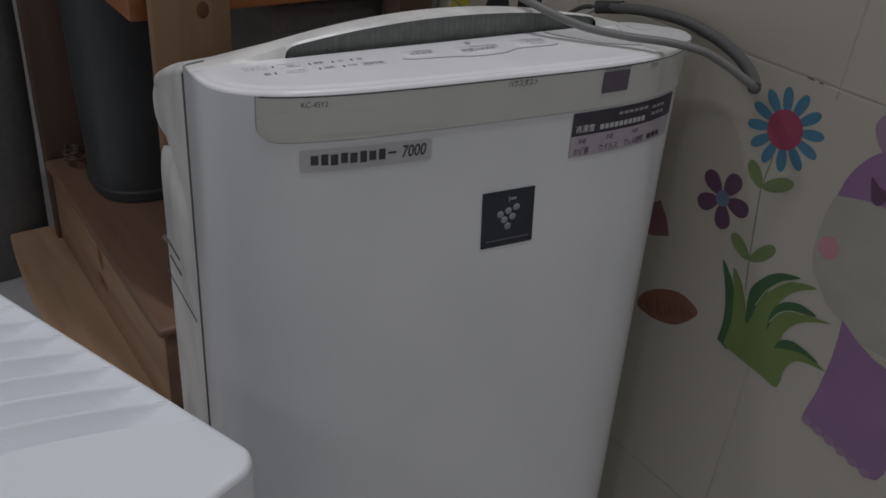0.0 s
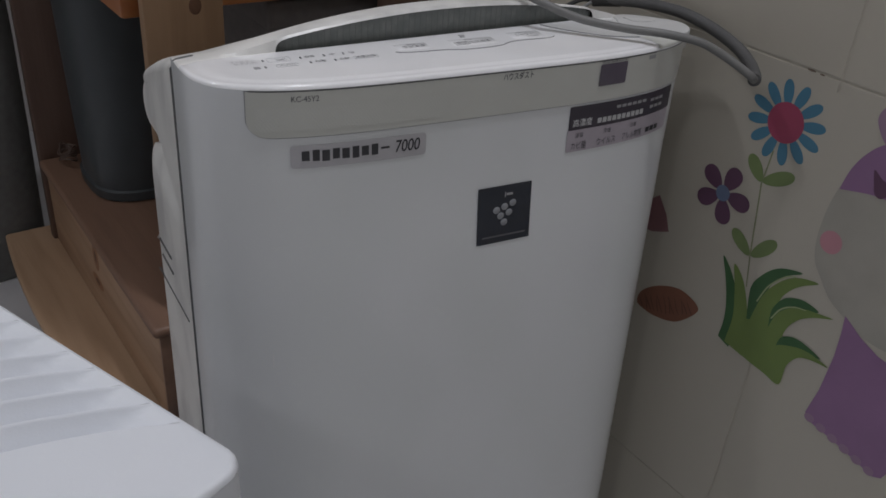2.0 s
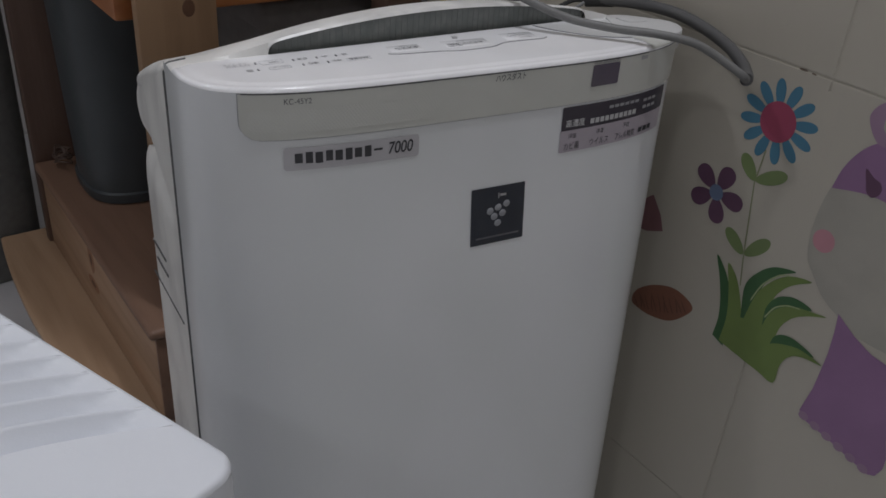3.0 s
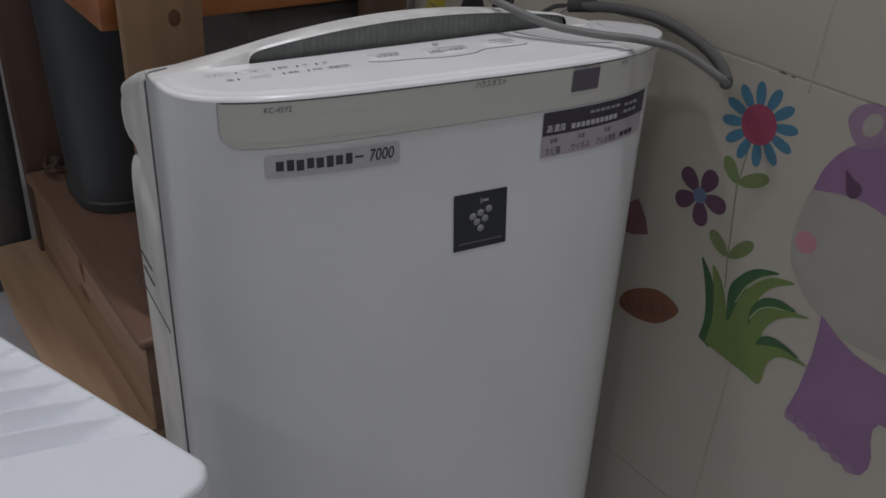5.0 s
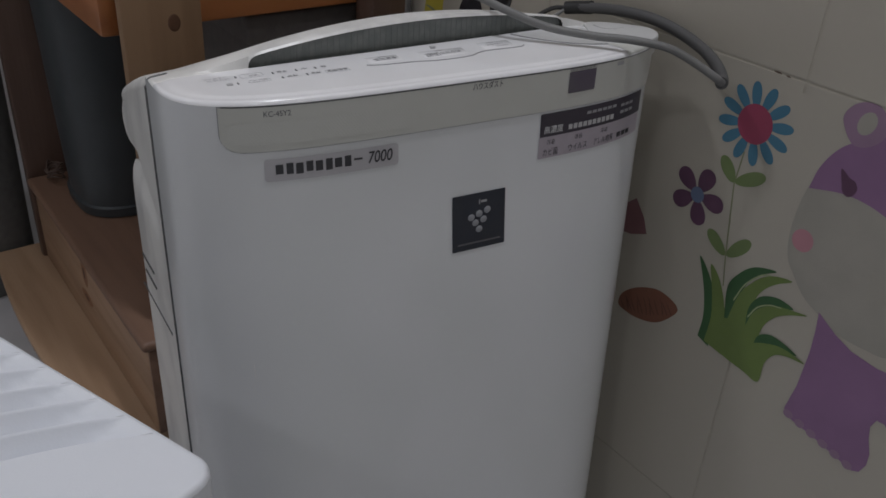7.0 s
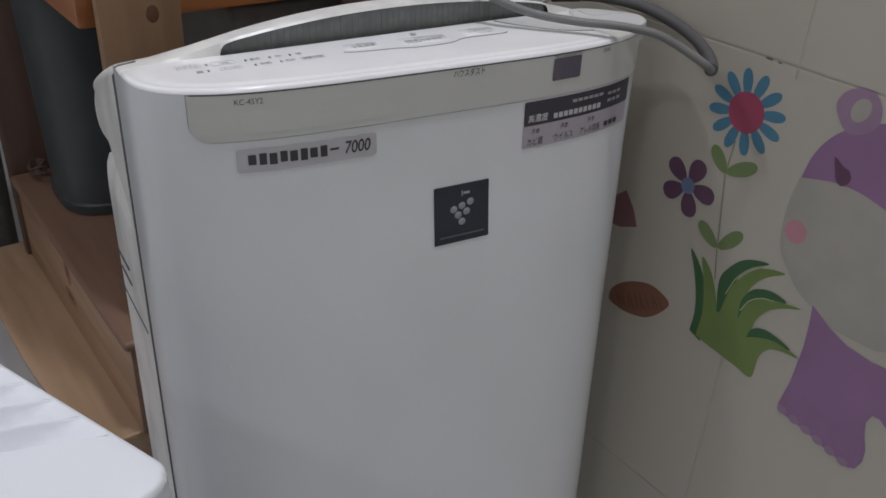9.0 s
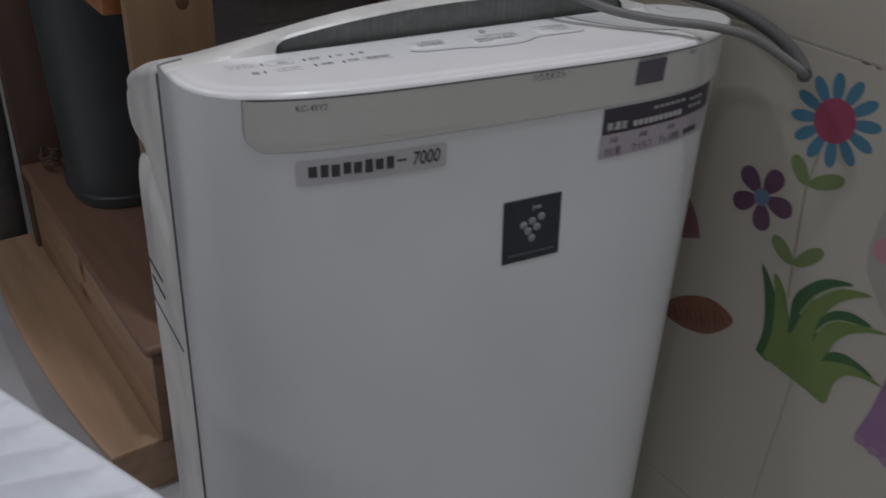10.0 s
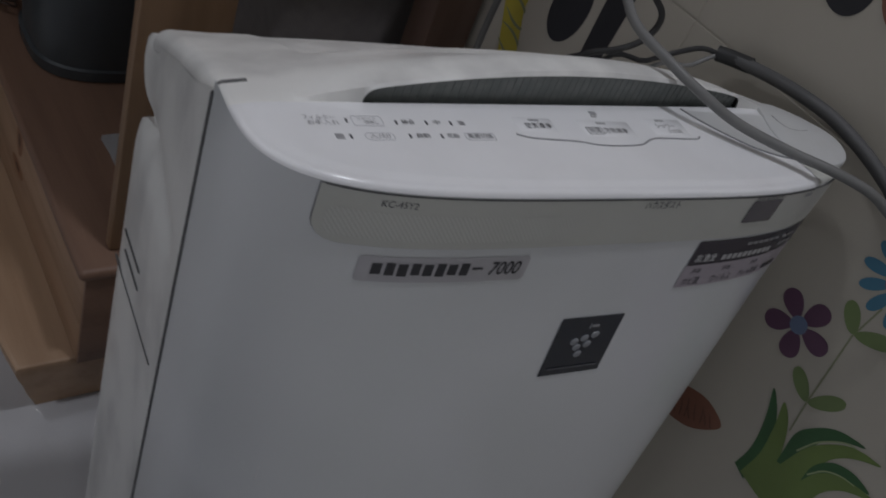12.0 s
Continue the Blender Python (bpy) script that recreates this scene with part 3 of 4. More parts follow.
curve = [(-0.0535, 0.0372), (-0.048, 0.0350), (-0.040, 0.0338), (-0.022, 0.0322), (-0.0100, 0.0296), (0.004, 0.0290), (0.0170, 0.0302), (0.0250, 0.0340), (0.033, 0.0352), (0.053, 0.0346), (0.0590, 0.0352), (0.0615, 0.0370)]
part("wavy_line", tube_bm([deck_at(d, y, -0.0001) for d, y in curve], 0.00055, 6, 5), SEAMGREY, purifier)
seam = [(0.0715, 0.0680), (0.0765, 0.0600), (0.0850, 0.0500), (0.0990, 0.0370), (0.1120, 0.0300), (0.1250, 0.0262)]
part("lid_seam", tube_bm([(d, y, ZD - 0.0002) for d, y in seam], 0.0008, 6, 8), SEAMGREY, purifier)


def seam_d(y):
    """Where the seam lies at a depth, carried on to the front edge."""
    line = seam + [(0.1285, 0.0150), (0.1300, 0.0)]
    for (d1, y1), (d0, y0) in zip(line, line[1:]):
        if y >= y0:
            return d0 + (d1 - d0) * (y - y0) / (y1 - y0)
    return line[-1][0]


def right_corner(y0, y1, count, name, mat, label):
    """A strip of the top between the seam and the rounded end."""
    rows = []
    for k in range(count):
        y = y0 + (y1 - y0) * k / (count - 1)
        far = A * (1 - max(0.0, 1 - y / B) ** bend(1)) ** (1 / bend(1))
        near = min(seam_d(y), far - 0.002)
        row = [top_point(near + (far - near) * e, y, 0.0004) for e in (0, 0.2, 0.4, 0.6, 0.8, 0.9, 0.95, 0.98, 0.992, 1.0)]
        rows.append(row + [row[-1] + Vector((0.0006, -0.0003, -0.004))])
    part(name, grid_bm(rows), mat, purifier, label)


right_corner(0.0080, 0.0262, 14, "corner_wrap", BAND, "pale olive end of the band wrapping over the corner")
# Shade from the cable and the slope is put into this corner's grey.
right_corner(0.0262, 0.0660, 14, "lid_surround", LIDGREY, "grey corner of the top beside the lid, shade in its colour")


def lid_z(d, y):
    return ZD + 0.0014 - 0.72 * back_fall(y, d) - 0.05 * max(0.0, d - 0.160)


oval = spline([(0.1360, 0.0215, 0), (0.1490, 0.0200, 0), (0.1640, 0.0235, 0), (0.1765, 0.0335, 0), (0.1815, 0.0470, 0), (0.1800, 0.0610, 0), (0.1725, 0.0740, 0),
               (0.1580, 0.0830, 0), (0.1440, 0.0800, 0), (0.1340, 0.0660, 0), (0.1275, 0.0480, 0), (0.1280, 0.0310, 0), (0.1360, 0.0215, 0)], 6)
mid = Vector((0.152, 0.047))
rows = []
for k, drop in ((0.97, 0.0120), (0.992, 0.0050), (1.0, 0.0018), (0.992, 0.0008), (0.975, 0.0002), (0.94, 0.0), (0.6, -0.0003), (0.25, -0.0004), (0.01, -0.0004)):
    row = []
    for p in oval:
        d, y = mid.x + (p[0] - mid.x) * k, mid.y + (p[1] - mid.y) * k
        row.append((d, y, lid_z(d, y) - drop))
    rows.append(row)
bm = grid_bm(rows)
bmesh.ops.remove_doubles(bm, verts=bm.verts, dist=1e-5)
bmesh.ops.recalc_face_normals(bm, faces=bm.faces)
lid = part("tank_lid", bm, LIDGREY, purifier, "dusty pale grey rounded lid")
grip = [(0.1405, 0.0645), (0.1408, 0.0570), (0.1440, 0.0525), (0.1500, 0.0508), (0.1585, 0.0512)]
part("lid_mark", tube_bm([(d, y, lid_z(d, y) + 0.0001) for d, y in grip], 0.0004, 6, 5), SEAMGREY, lid)
# a faint scratch low on the front
part("scratch", tube_bm([front_pt(-0.1450, 0.418, 0.0001), front_pt(-0.1449, 0.414, 0.0001), front_pt(-0.1450, 0.409, 0.0001)], 0.00035, 6, 3), WHITEINK, purifier)
# scrap of paper on the step
tag = empty("paper_scrap", pose(0.285, 0.924, 0.2092), "small white scrap of paper lying on the dark step", "paper")
bm = grid_bm([[(0.0, 0.0, 0.0012), (0.002, -0.022, 0.0006), (0.002, -0.048, 0.0004), (0.003, -0.076, 0.0008)], [(0.004, 0.006, 0.0008), (0.010, -0.020, 0.0004), (0.012, -0.046, 0.0003), (0.014, -0.080, 0.0006)],
              [(0.045, 0.010, 0.0004), (0.045, -0.018, 0.0003), (0.046, -0.045, 0.0003), (0.046, -0.078, 0.0003)]])
bmesh.ops.solidify(bm, geom=bm.faces[:], thickness=0.0002)
part("sheet", bm, PAPER, tag)


# ---- cables ----
cord = empty("power_cable", pose(0, 0, 0), "thick grey cable looped over the purifier to the wall", "cable")
part("strand", tube_bm([(0.515, 0.700, 0.30), (0.500, 0.690, 0.50), (0.474, 0.640, 0.625), (0.438, 0.565, 0.643), (0.412, 0.510, 0.625), (0.401, 0.482, 0.6175), (0.403, 0.455, 0.6135), (0.411, 0.436, 0.6085),
                        (0.4275, 0.416, 0.6015), (0.4495, 0.394, 0.5985), (0.4665, 0.375, 0.5985), (0.484, 0.3590, 0.5955), (0.496, 0.349, 0.589), (0.505, 0.339, 0.582), (0.511, 0.333, 0.577), (0.517, 0.333, 0.573)], 0.0028, 16, 10), GREYCORD, cord)
part("strand", tube_bm([(0.517, 0.333, 0.573), (0.525, 0.339, 0.573), (0.536, 0.352, 0.5755), (0.545, 0.370, 0.5795), (0.5505, 0.390, 0.583), (0.553, 0.410, 0.586), (0.553, 0.430, 0.588), (0.551, 0.449, 0.588), (0.550, 0.470, 0.586), (0.549, 0.488, 0.583), (0.547, 0.505, 0.580)], 0.0044, 16, 10), DARKCORD, cord, "darker return of the cable")
part("end_collar", tube_bm([(0.550, 0.494, 0.582), (0.547, 0.508, 0.579), (0.543, 0.517, 0.577)], 0.0054, 14, 4), BLACKRUBBER, cord, "black rubber end of the cable")
part("wire", tube_bm([(0.545, 0.513, 0.577), (0.536, 0.524, 0.576), (0.524, 0.532, 0.568), (0.508, 0.540, 0.556), (0.495, 0.572, 0.52), (0.490, 0.590, 0.30)], 0.0019, 8, 6), BLACKRUBBER, cord)
part("wire", tube_bm([(0.544, 0.515, 0.578), (0.533, 0.516, 0.573), (0.521, 0.519, 0.566), (0.512, 0.535, 0.556), (0.508, 0.575, 0.50)], 0.0015, 8, 6), GREYCORD, cord)
thin = empty("thin_wire", pose(0, 0, 0), "thin dark wire hooked behind the purifier", "wire")
part("loop", tube_bm([(0.440, 0.568, 0.640), (0.462, 0.556, 0.622), (0.483, 0.544, 0.604), (0.497, 0.540, 0.592), (0.499, 0.540, 0.580), (0.490, 0.541, 0.569), (0.479, 0.547, 0.560), (0.468, 0.560, 0.548), (0.462, 0.580, 0.52), (0.460, 0.595, 0.44), (0.460, 0.598, 0.004)], 0.0022, 10, 8), BLACKRUBBER, thin)


# ---- white box with a ribbed lid ----
crate = empty("storage_box", pose(0.1015, 0.2225, 0, 0, 0, 20.3), "white plastic box with a curved ribbed lid", "storage box")
BZ = 0.530


PITCH, RIBS = 0.0168, 14


def rib_start(x):
    t = -x
    return 0.031 + (0.95 * t - 4 * t * t if t < 0.09 else 0.0531 + 0.23 * (t - 0.09))


def rib(x, s):
    """Height of the lid at rib number s: hollow blades that run out short of the rim."""
    p = s - math.floor(s)
    if p < 0.12:
        hollow = 0.0155 * ease(p / 0.12)
    else:
        k = (p - 0.12) / 0.88
        hollow = 0.0155 * (1 - k ** 0.9) if k < 0.86 else 0.0155 * (1 - 0.86 ** 0.9) * (1 - (k - 0.86) / 0.14) ** 1.6
    # the hollows end in a flat ramp that climbs to the rim
    ramp = 0.55 * max(0.0, -x - 0.0035)
    return -min(hollow, ramp)


def rim_round(x, y):
    z = BZ
    for e in (-x, y):
        if e < 0.003:
            z -= 0.003 - math.sqrt(max(0, 0.003 ** 2 - (0.003 - e) ** 2))
    return z


def corner(x, y):
    """Rounds the lid's near corner in plan."""
    r = 0.011
    if x > -r and y < r:
        cx, cy = -r, r
        dx, dy = x - cx, y - cy
        m = max(abs(dx), abs(dy))
        length = math.hypot(dx, dy)
        if length > 1e-9:
            k = m / length
            return cx + dx * k, cy + dy * k
    return x, y


fine = [0, 0.0003, 0.0009, 0.0018, 0.003, 0.007]
lx = [-e for e in fine] + [-0.0085 - 0.0012 * k for k in range(15)] + [-0.028 - 0.0040 * k for k in range(65)]
rows = []
for t in [e / 0.031 for e in fine] + [0.30 + 0.70 * k / 10 for k in range(11)]:
    rows.append([])
    for x in lx:
        y = rib_start(x) * t if t > 0.29 else 0.031 * t
        px, py = corner(x, y)
        rows[-1].append((px, py, rim_round(x, y)))
for k in range(1, RIBS * 10):
    ph = (0, 0.04, 0.08, 0.12, 0.30, 0.50, 0.70, 0.877, 0.92, 0.96)[k % 10]
    s_no = k // 10 + ph
    rows.append([(x, rib_start(x) + PITCH * s_no, rim_round(x, 1) + rib(x, s_no)) for x in lx])
bm = grid_bm(rows)
part("ribbed_lid", bm, BOXWHITE, crate, "ribbed white lid")
edge = [(-0.286, 0.0)] + [(-0.011 + 0.011 * math.sin(radians(a)), 0.011 - 0.011 * math.cos(radians(a))) for a in range(0, 91, 10)] + [(0.0, 0.265), (-0.286, 0.363), (-0.286, 0.0)]
part("body", grid_bm([[(x * k, y * k + (1 - k) * 0.02, z) for x, y in edge] for z, k in ((0, 0.95), (0.02, 0.96), (0.40, 0.99), (0.50, 1.0), (BZ - 0.0031, 1.0))]), BOXWHITE, crate)


# ---- wooden steps and shelf ----
steps_thing = empty("wooden_step", pose(0, 0, 0), "two-tier brown wooden step against the wall, worn edges", "step")
edge = [(0.149 + 0.28 * (0.756 + 0.494 * k / 16 - 1.04) ** 2, 0.756 + 0.494 * k / 16) for k in range(17)]
outline = [(0.545, 0.756)] + edge + [(0.545, 1.250)]
rows = []
for z, inset in ((0.0, 0.024), (0.012, 0.022), (0.060, 0.004), (0.074, 0.0005), (0.078, 0.001), (0.0795, 0.003), (0.080, 0.006)):
    rows.append([(x + (inset if x < 0.5 else 0), y + (inset * 0.6 if k in (0, 1) else 0), z) for k, (x, y) in enumerate(outline)])
bm = grid_bm(rows)
bm.faces.new([v for v in bm.verts if v.co.z > 0.0799])
bmesh.ops.recalc_face_normals(bm, faces=bm.faces)
part("lower_tread", bm, WOOD_TREAD, steps_thing, "pale worn pine lower tread")
part("riser", box_bm(0.2235, 0.543, 0.752, 1.20, 0.081, 0.196, 0.004), WOOD_Y, steps_thing, "brown pine riser with knots")
part("end_board", box_bm(0.2240, 0.543, 0.7475, 0.7517, 0.082, 0.1955, 0.001), WOOD_TOP, steps_thing, "dark red-brown stained end of the riser")
part("upper_tread", box_bm(0.2170, 0.545, 0.743, 1.205, 0.1965, 0.209, 0.0055, 4), WOOD_TOP, steps_thing, "dark red-brown upper tread")
bm = bmesh.new()
bmesh.ops.create_uvsphere(bm, u_segments=16, v_segments=8, radius=1)
for v in bm.verts:
    v.co = (0.2946 + v.co.x * 0.006, 0.7649 + v.co.y * 0.0005, 0.531 + v.co.z * 0.008)
post_knot = bm
for y, z, a, b in ((0.980, 0.170, 0.006, 0.011), (0.985, 0.131, 0.011, 0.005)):
    bm = bmesh.new()
    bmesh.ops.create_uvsphere(bm, u_segments=16, v_segments=8, radius=1)
    for v in bm.verts:
        v.co = (0.2236 + v.co.x * 0.0006, y + v.co.y * a, z + v.co.z * b)
    part("knot", bm, KNOT, steps_thing)
    bm = bmesh.new()
    bmesh.ops.create_uvsphere(bm, u_segments=20, v_segments=8, radius=1)
    for v in bm.verts:
        v.co = (0.2236 + v.co.x * 0.0004, y + v.co.y * a * 2.1, z + v.co.z * b * 1.9)
    part("knot_ring", bm, KNOTRING, steps_thing)

shelf = empty("wooden_shelf", pose(0, 0, 0), "pine shelf frame with square posts standing over the step", "shelf")
post = part("post", box_bm(0.247, 0.322, 0.765, 0.778, 0.210, 1.50, 0.003), WOOD_POST, shelf, "pale pine post")
part("knot", post_knot, KNOT, post)
part("post", box_bm(0.508, 0.558, 0.765, 0.800, 0.210, 1.50, 0.003), WOOD_BACK, shelf, "red-brown post")
part("side_rail", box_bm(0.238, 0.262, 0.8005, 1.20, 0.514, 0.585, 0.004), WOOD_RAIL, shelf, "orange varnished side rail")
part("front_rail", box_bm(0.2625, 0.556, 0.8005, 0.822, 0.517, 0.585, 0.003), WOOD_RAILX, shelf, "orange varnished front rail")
part("shelf_board", box_bm(0.2625, 0.556, 0.8225, 1.20, 0.545, 0.565, 0.002), WOOD_RAIL, shelf)
part("back_board", box_bm(0.220, 0.556, 1.206, 1.225, 0.0, 1.50, 0.003), WOOD_BACK, shelf, "dark brown back board")

# ---- things on the step ----
bucket = empty("waste_bin", pose(0.350, 1.095, 0.209), "black rounded plastic bin standing on the upper step", "bin")


def bin_ring(z, k):
    out = []
    for i in range(65):
        a = 2 * math.pi * i / 64
        c, s = math.cos(a), math.sin(a)
        r = (abs(c) ** 3.2 + abs(s) ** 3.2) ** (-1 / 3.2)
        out.append((0.102 * k * r * c, 0.080 * k * r * s, z))
    return out


part("body", grid_bm([bin_ring(z, k) for z, k in ((0.0, 0.90), (0.002, 0.955), (0.014, 0.965), (0.016, 0.93), (0.10, 0.96), (0.20, 0.99), (0.300, 1.02))]), BINBLACK, bucket)
part("bottom", grid_bm([bin_ring(0.001, 0.90), bin_ring(0.001, 0.02)]), BINBLACK, bucket)
part("rim", tube_bm(bin_ring(0.300, 1.02), 0.004, 8, 1), BINBLACK, bucket)
crate2 = empty("fabric_box", pose(0.475, 0.915, 0.209), "charcoal fabric storage box on the step", "storage box")
part("body", box_bm(-0.078, 0.078, -0.082, 0.082, 0.0, 0.298, 0.010, 4), CLOTHGREY, crate2)
part("hem", box_bm(-0.080, 0.080, -0.084, 0.084, 0.268, 0.2985, 0.004, 3), CLOTHGREY, crate2, "folded charcoal hem")
wire = empty("cable_coil", pose(0.250, 1.172, 0.214), "small coil of brown wire on the step", "wire")
part("coil", tube_bm([(0.010 * math.cos(a * 0.9) * (1 + 0.2 * math.sin(a * 2.3)), 0.016 * math.sin(a * 0.9), 0.003 + 0.004 * (a / 6) + 0.004 * math.sin(a * 1.7)) for a in range(0, 30)], 0.0013, 6, 4), BROWNWIRE, wire)
sack = empty("black_bag", pose(0.062, 1.335, 0), "black cloth bag standing beside the step", "bag")
rows = []
for z in (0.0, 0.02, 0.10, 0.22, 0.36, 0.50, 0.64, 0.76, 0.80):
    ring = []
    for i in range(49):
        a = 2 * math.pi * i / 48
        c, s = math.cos(a), math.sin(a)
        r = (abs(c) ** 5 + abs(s) ** 5) ** (-0.2)
        k = 1.0 - (0.06 if z in (0.0, 0.80) else 0) + 0.015 * math.sin(z * 9 + a * 3)
        ring.append((0.165 * r * c * k, 0.085 * r * s * k, z))
    rows.append(ring)
part("cloth", grid_bm(rows), CLOTHBLACK, sack)
# Added line for the back board's edge, built onto the bag.
part("piping", tube_bm([(0.166, -0.083, 0.0), (0.170, -0.086, 0.3), (0.168, -0.085, 0.8)], 0.003, 8, 8), WOOD_BACK, sack, "dark brown line standing in for the board edge")


# ---- wall decals ----
def flat(name, outline, mat, parent, layer=1, label=""):
    """A cut-out of thin film lying on the wall; the outline is in metres along the wall and up."""
    bm = bmesh.new()
    x = WALL_X - 0.0001 - 0.00007 * layer
    vs = [bm.verts.new((x, y, z)) for y, z in outline]
    for tri in tessellate_polygon([[Vector((y, z, 0)) for y, z in outline]]):
        bm.faces.new([vs[i] for i in tri])
    bmesh.ops.recalc_face_normals(bm, faces=bm.faces)
    return part(name, bm, mat, parent, label, smooth=False)


def blob(points, steps=8):
    """A closed smooth outline."""
    n = len(points)
    out = []
    for i in range(n):
        p0, p1, p2, p3 = (Vector(points[(i + k) % n]) for k in (-1, 0, 1, 2))
        for k in range(steps):
            t = k / steps
            out.append(tuple(0.5 * (2 * p1 + (p2 - p0) * t + (2 * p0 - 5 * p1 + 4 * p2 - p3) * t ** 2 + (3 * p1 - p0 - 3 * p2 + p3) * t ** 3)))
    return out


def petal(cy, cz, angle, r0, r1, width, blunt=0.6):
    """A rounded petal that points away from a centre."""
    a = radians(angle)
    out = []
    for k in range(24):
        t = 2 * math.pi * k / 24
        along = (r0 + r1) / 2 + (r1 - r0) / 2 * math.cos(t)
        w = width / 2 * math.sin(t) * (1 + (1 - blunt) * math.cos(t))
        out.append((cy + along * math.cos(a) - w * math.sin(a), cz + along * math.sin(a) + w * math.cos(a)))
    return out


def ellipse(cy, cz, ry, rz, turn=0.0, n=32):
    c, s = math.cos(radians(turn)), math.sin(radians(turn))
    return [(cy + ry * math.cos(t) * c - rz * math.sin(t) * s, cz + ry * math.cos(t) * s + rz * math.sin(t) * c) for t in (2 * math.pi * k / n for k in range(n))]


def blade(y0, z0, y1, z1, bend, width):
    """A curved, pointed strip from a root to a tip."""
    root, tip = Vector((y0, z0)), Vector((y1, z1))
    along = tip - root
    side = Vector((-along.y, along.x)).normalized()
    left, right = [], []
    for k in range(13):
        t = k / 12
        mid = root + along * t + side * bend * math.sin(math.pi * t ** 0.8) * along.length
        w = width / 2 * (1 - t) ** 0.75 * (0.75 + 0.9 * t)
        left.append(tuple(mid + side * w))
        right.append(tuple(mid - side * w))
    return left + right[-2:0:-1] + [tuple(root - side * width * 0.375)]


flower = empty("flower_decal", pose(0, 0, 0), "blue daisy wall decal with a red heart on cream tiles", "wall decal", "wall decals")
flat("backing_film", [(0.2890, 0.346), (0.3130, 0.346), (0.3130, 0.569), (0.2890, 0.569)], TILEFILM, flower, 0.1)
for k in range(12):
    flat("petal", petal(0.3295, 0.5350, 30 * k + 19, 0.011, 0.0318, 0.0082, 0.80), BLUE, flower, 1)
flat("heart", ellipse(0.3295, 0.5350, 0.0148, 0.0152), RED, flower, 2)
flat("stem", [(0.3320, 0.512), (0.3340, 0.484), (0.3260, 0.424), (0.3215, 0.398), (0.3226, 0.398), (0.3272, 0.424), (0.3352, 0.484), (0.3332, 0.512)], STEM, flower, 0.4)
for y, z, angle, length in ((0.3345, 0.4845, 50, 0.0235), (0.3350, 0.4855, 150, 0.0290), (0.3268, 0.4235, 37, 0.0255), (0.3265, 0.4240, 130, 0.0285)):
    flat("leaf", petal(y, z, angle, 0.001, length, 0.0110, 0.85), STEMLEAF, flower, 2)

small = empty("flower_decal", pose(0, 0, 0), "plum five-petalled flower wall decal with a slate-blue heart", "wall decal", "wall decals")
for k in range(5):
    flat("petal", petal(0.3645, 0.4620, 72 * k + 39, 0.004, 0.0258, 0.0145, 0.72), PLUM, small, 1)
flat("heart", ellipse(0.3645, 0.4620, 0.0065, 0.0068), SKY, small, 2)

grass = empty("grass_decal", pose(0, 0, 0), "green grass tuft wall decal", "wall decal", "wall decals")
BLADES = (
    # tall blade with its dark back
    ("back_blade", DEEPGREEN, 2, ((0.334, 0.342), (0.333, 0.360), (0.336, 0.378), (0.342, 0.396), (0.349, 0.413), (0.338, 0.403), (0.329, 0.388), (0.323, 0.366), (0.322, 0.338))),
    ("blade", LEAFGREEN, 3, ((0.327, 0.341), (0.326, 0.366), (0.331, 0.390), (0.3375, 0.411), (0.327, 0.403), (0.318, 0.386), (0.312, 0.366), (0.308, 0.338))),
    ("back_blade", DEEPGREEN, 4, ((0.314, 0.372), (0.318, 0.400), (0.311, 0.416), (0.302, 0.426), (0.292, 0.431), (0.281, 0.433), (0.294, 0.423), (0.304, 0.405), (0.303, 0.376))),
    ("blade", LEAFGREEN, 5, ((0.312, 0.366), (0.307, 0.397), (0.300, 0.412), (0.290, 0.424), (0.279, 0.430), (0.267, 0.432), (0.278, 0.424), (0.287, 0.414), (0.292, 0.400), (0.292, 0.370))),
    ("back_blade", DEEPGREEN, 6, ((0.294, 0.374), (0.2955, 0.392), (0.290, 0.405), (0.282, 0.411), (0.272, 0.4135), (0.260, 0.411), (0.272, 0.405), (0.283, 0.394), (0.284, 0.372))),
    ("blade", LEAFGREEN, 7, ((0.296, 0.362), (0.292, 0.387), (0.284, 0.400), (0.272, 0.407), (0.260, 0.410), (0.2485, 0.412), (0.262, 0.405), (0.273, 0.396), (0.280, 0.382), (0.281, 0.360))),
    ("back_blade", DEEPGREEN, 8, ((0.284, 0.360), (0.2815, 0.374), (0.272, 0.3805), (0.259, 0.380), (0.247, 0.376), (0.262, 0.374), (0.274, 0.366), (0.280, 0.354))),
    ("blade", LEAFGREEN, 9, ((0.292, 0.350), (0.284, 0.365), (0.270, 0.373), (0.257, 0.376), (0.2395, 0.3735), (0.254, 0.371), (0.264, 0.366), (0.270, 0.354), (0.271, 0.335), (0.285, 0.336))),
)
flat("base", [(0.3265, 0.3415), (0.322, 0.366), (0.314, 0.384), (0.306, 0.386), (0.292, 0.378), (0.283, 0.366), (0.272, 0.352), (0.271, 0.3345), (0.300, 0.3370)], LEAFGREEN, grass, 1)
for name, mat, layer, points in BLADES:
    line = spline([(y, z, 0) for y, z in points], 5)
    flat(name, [(p.x, p.y) for p in line], mat, grass, layer)
for points in (((0.3100, 0.392), (0.3040, 0.410), (0.2930, 0.4245), (0.2850, 0.4285)), ((0.2945, 0.385), (0.2890, 0.397), (0.2800, 0.4045), (0.2700, 0.4075))):
    line = spline([(y, z, 0) for y, z in points], 5)
    flat("light_edge", [(p.x, p.y) for p in line] + [(p.x - 0.0009, p.y - 0.0007) for p in line[::-1]], PALEGREEN, grass, 10)

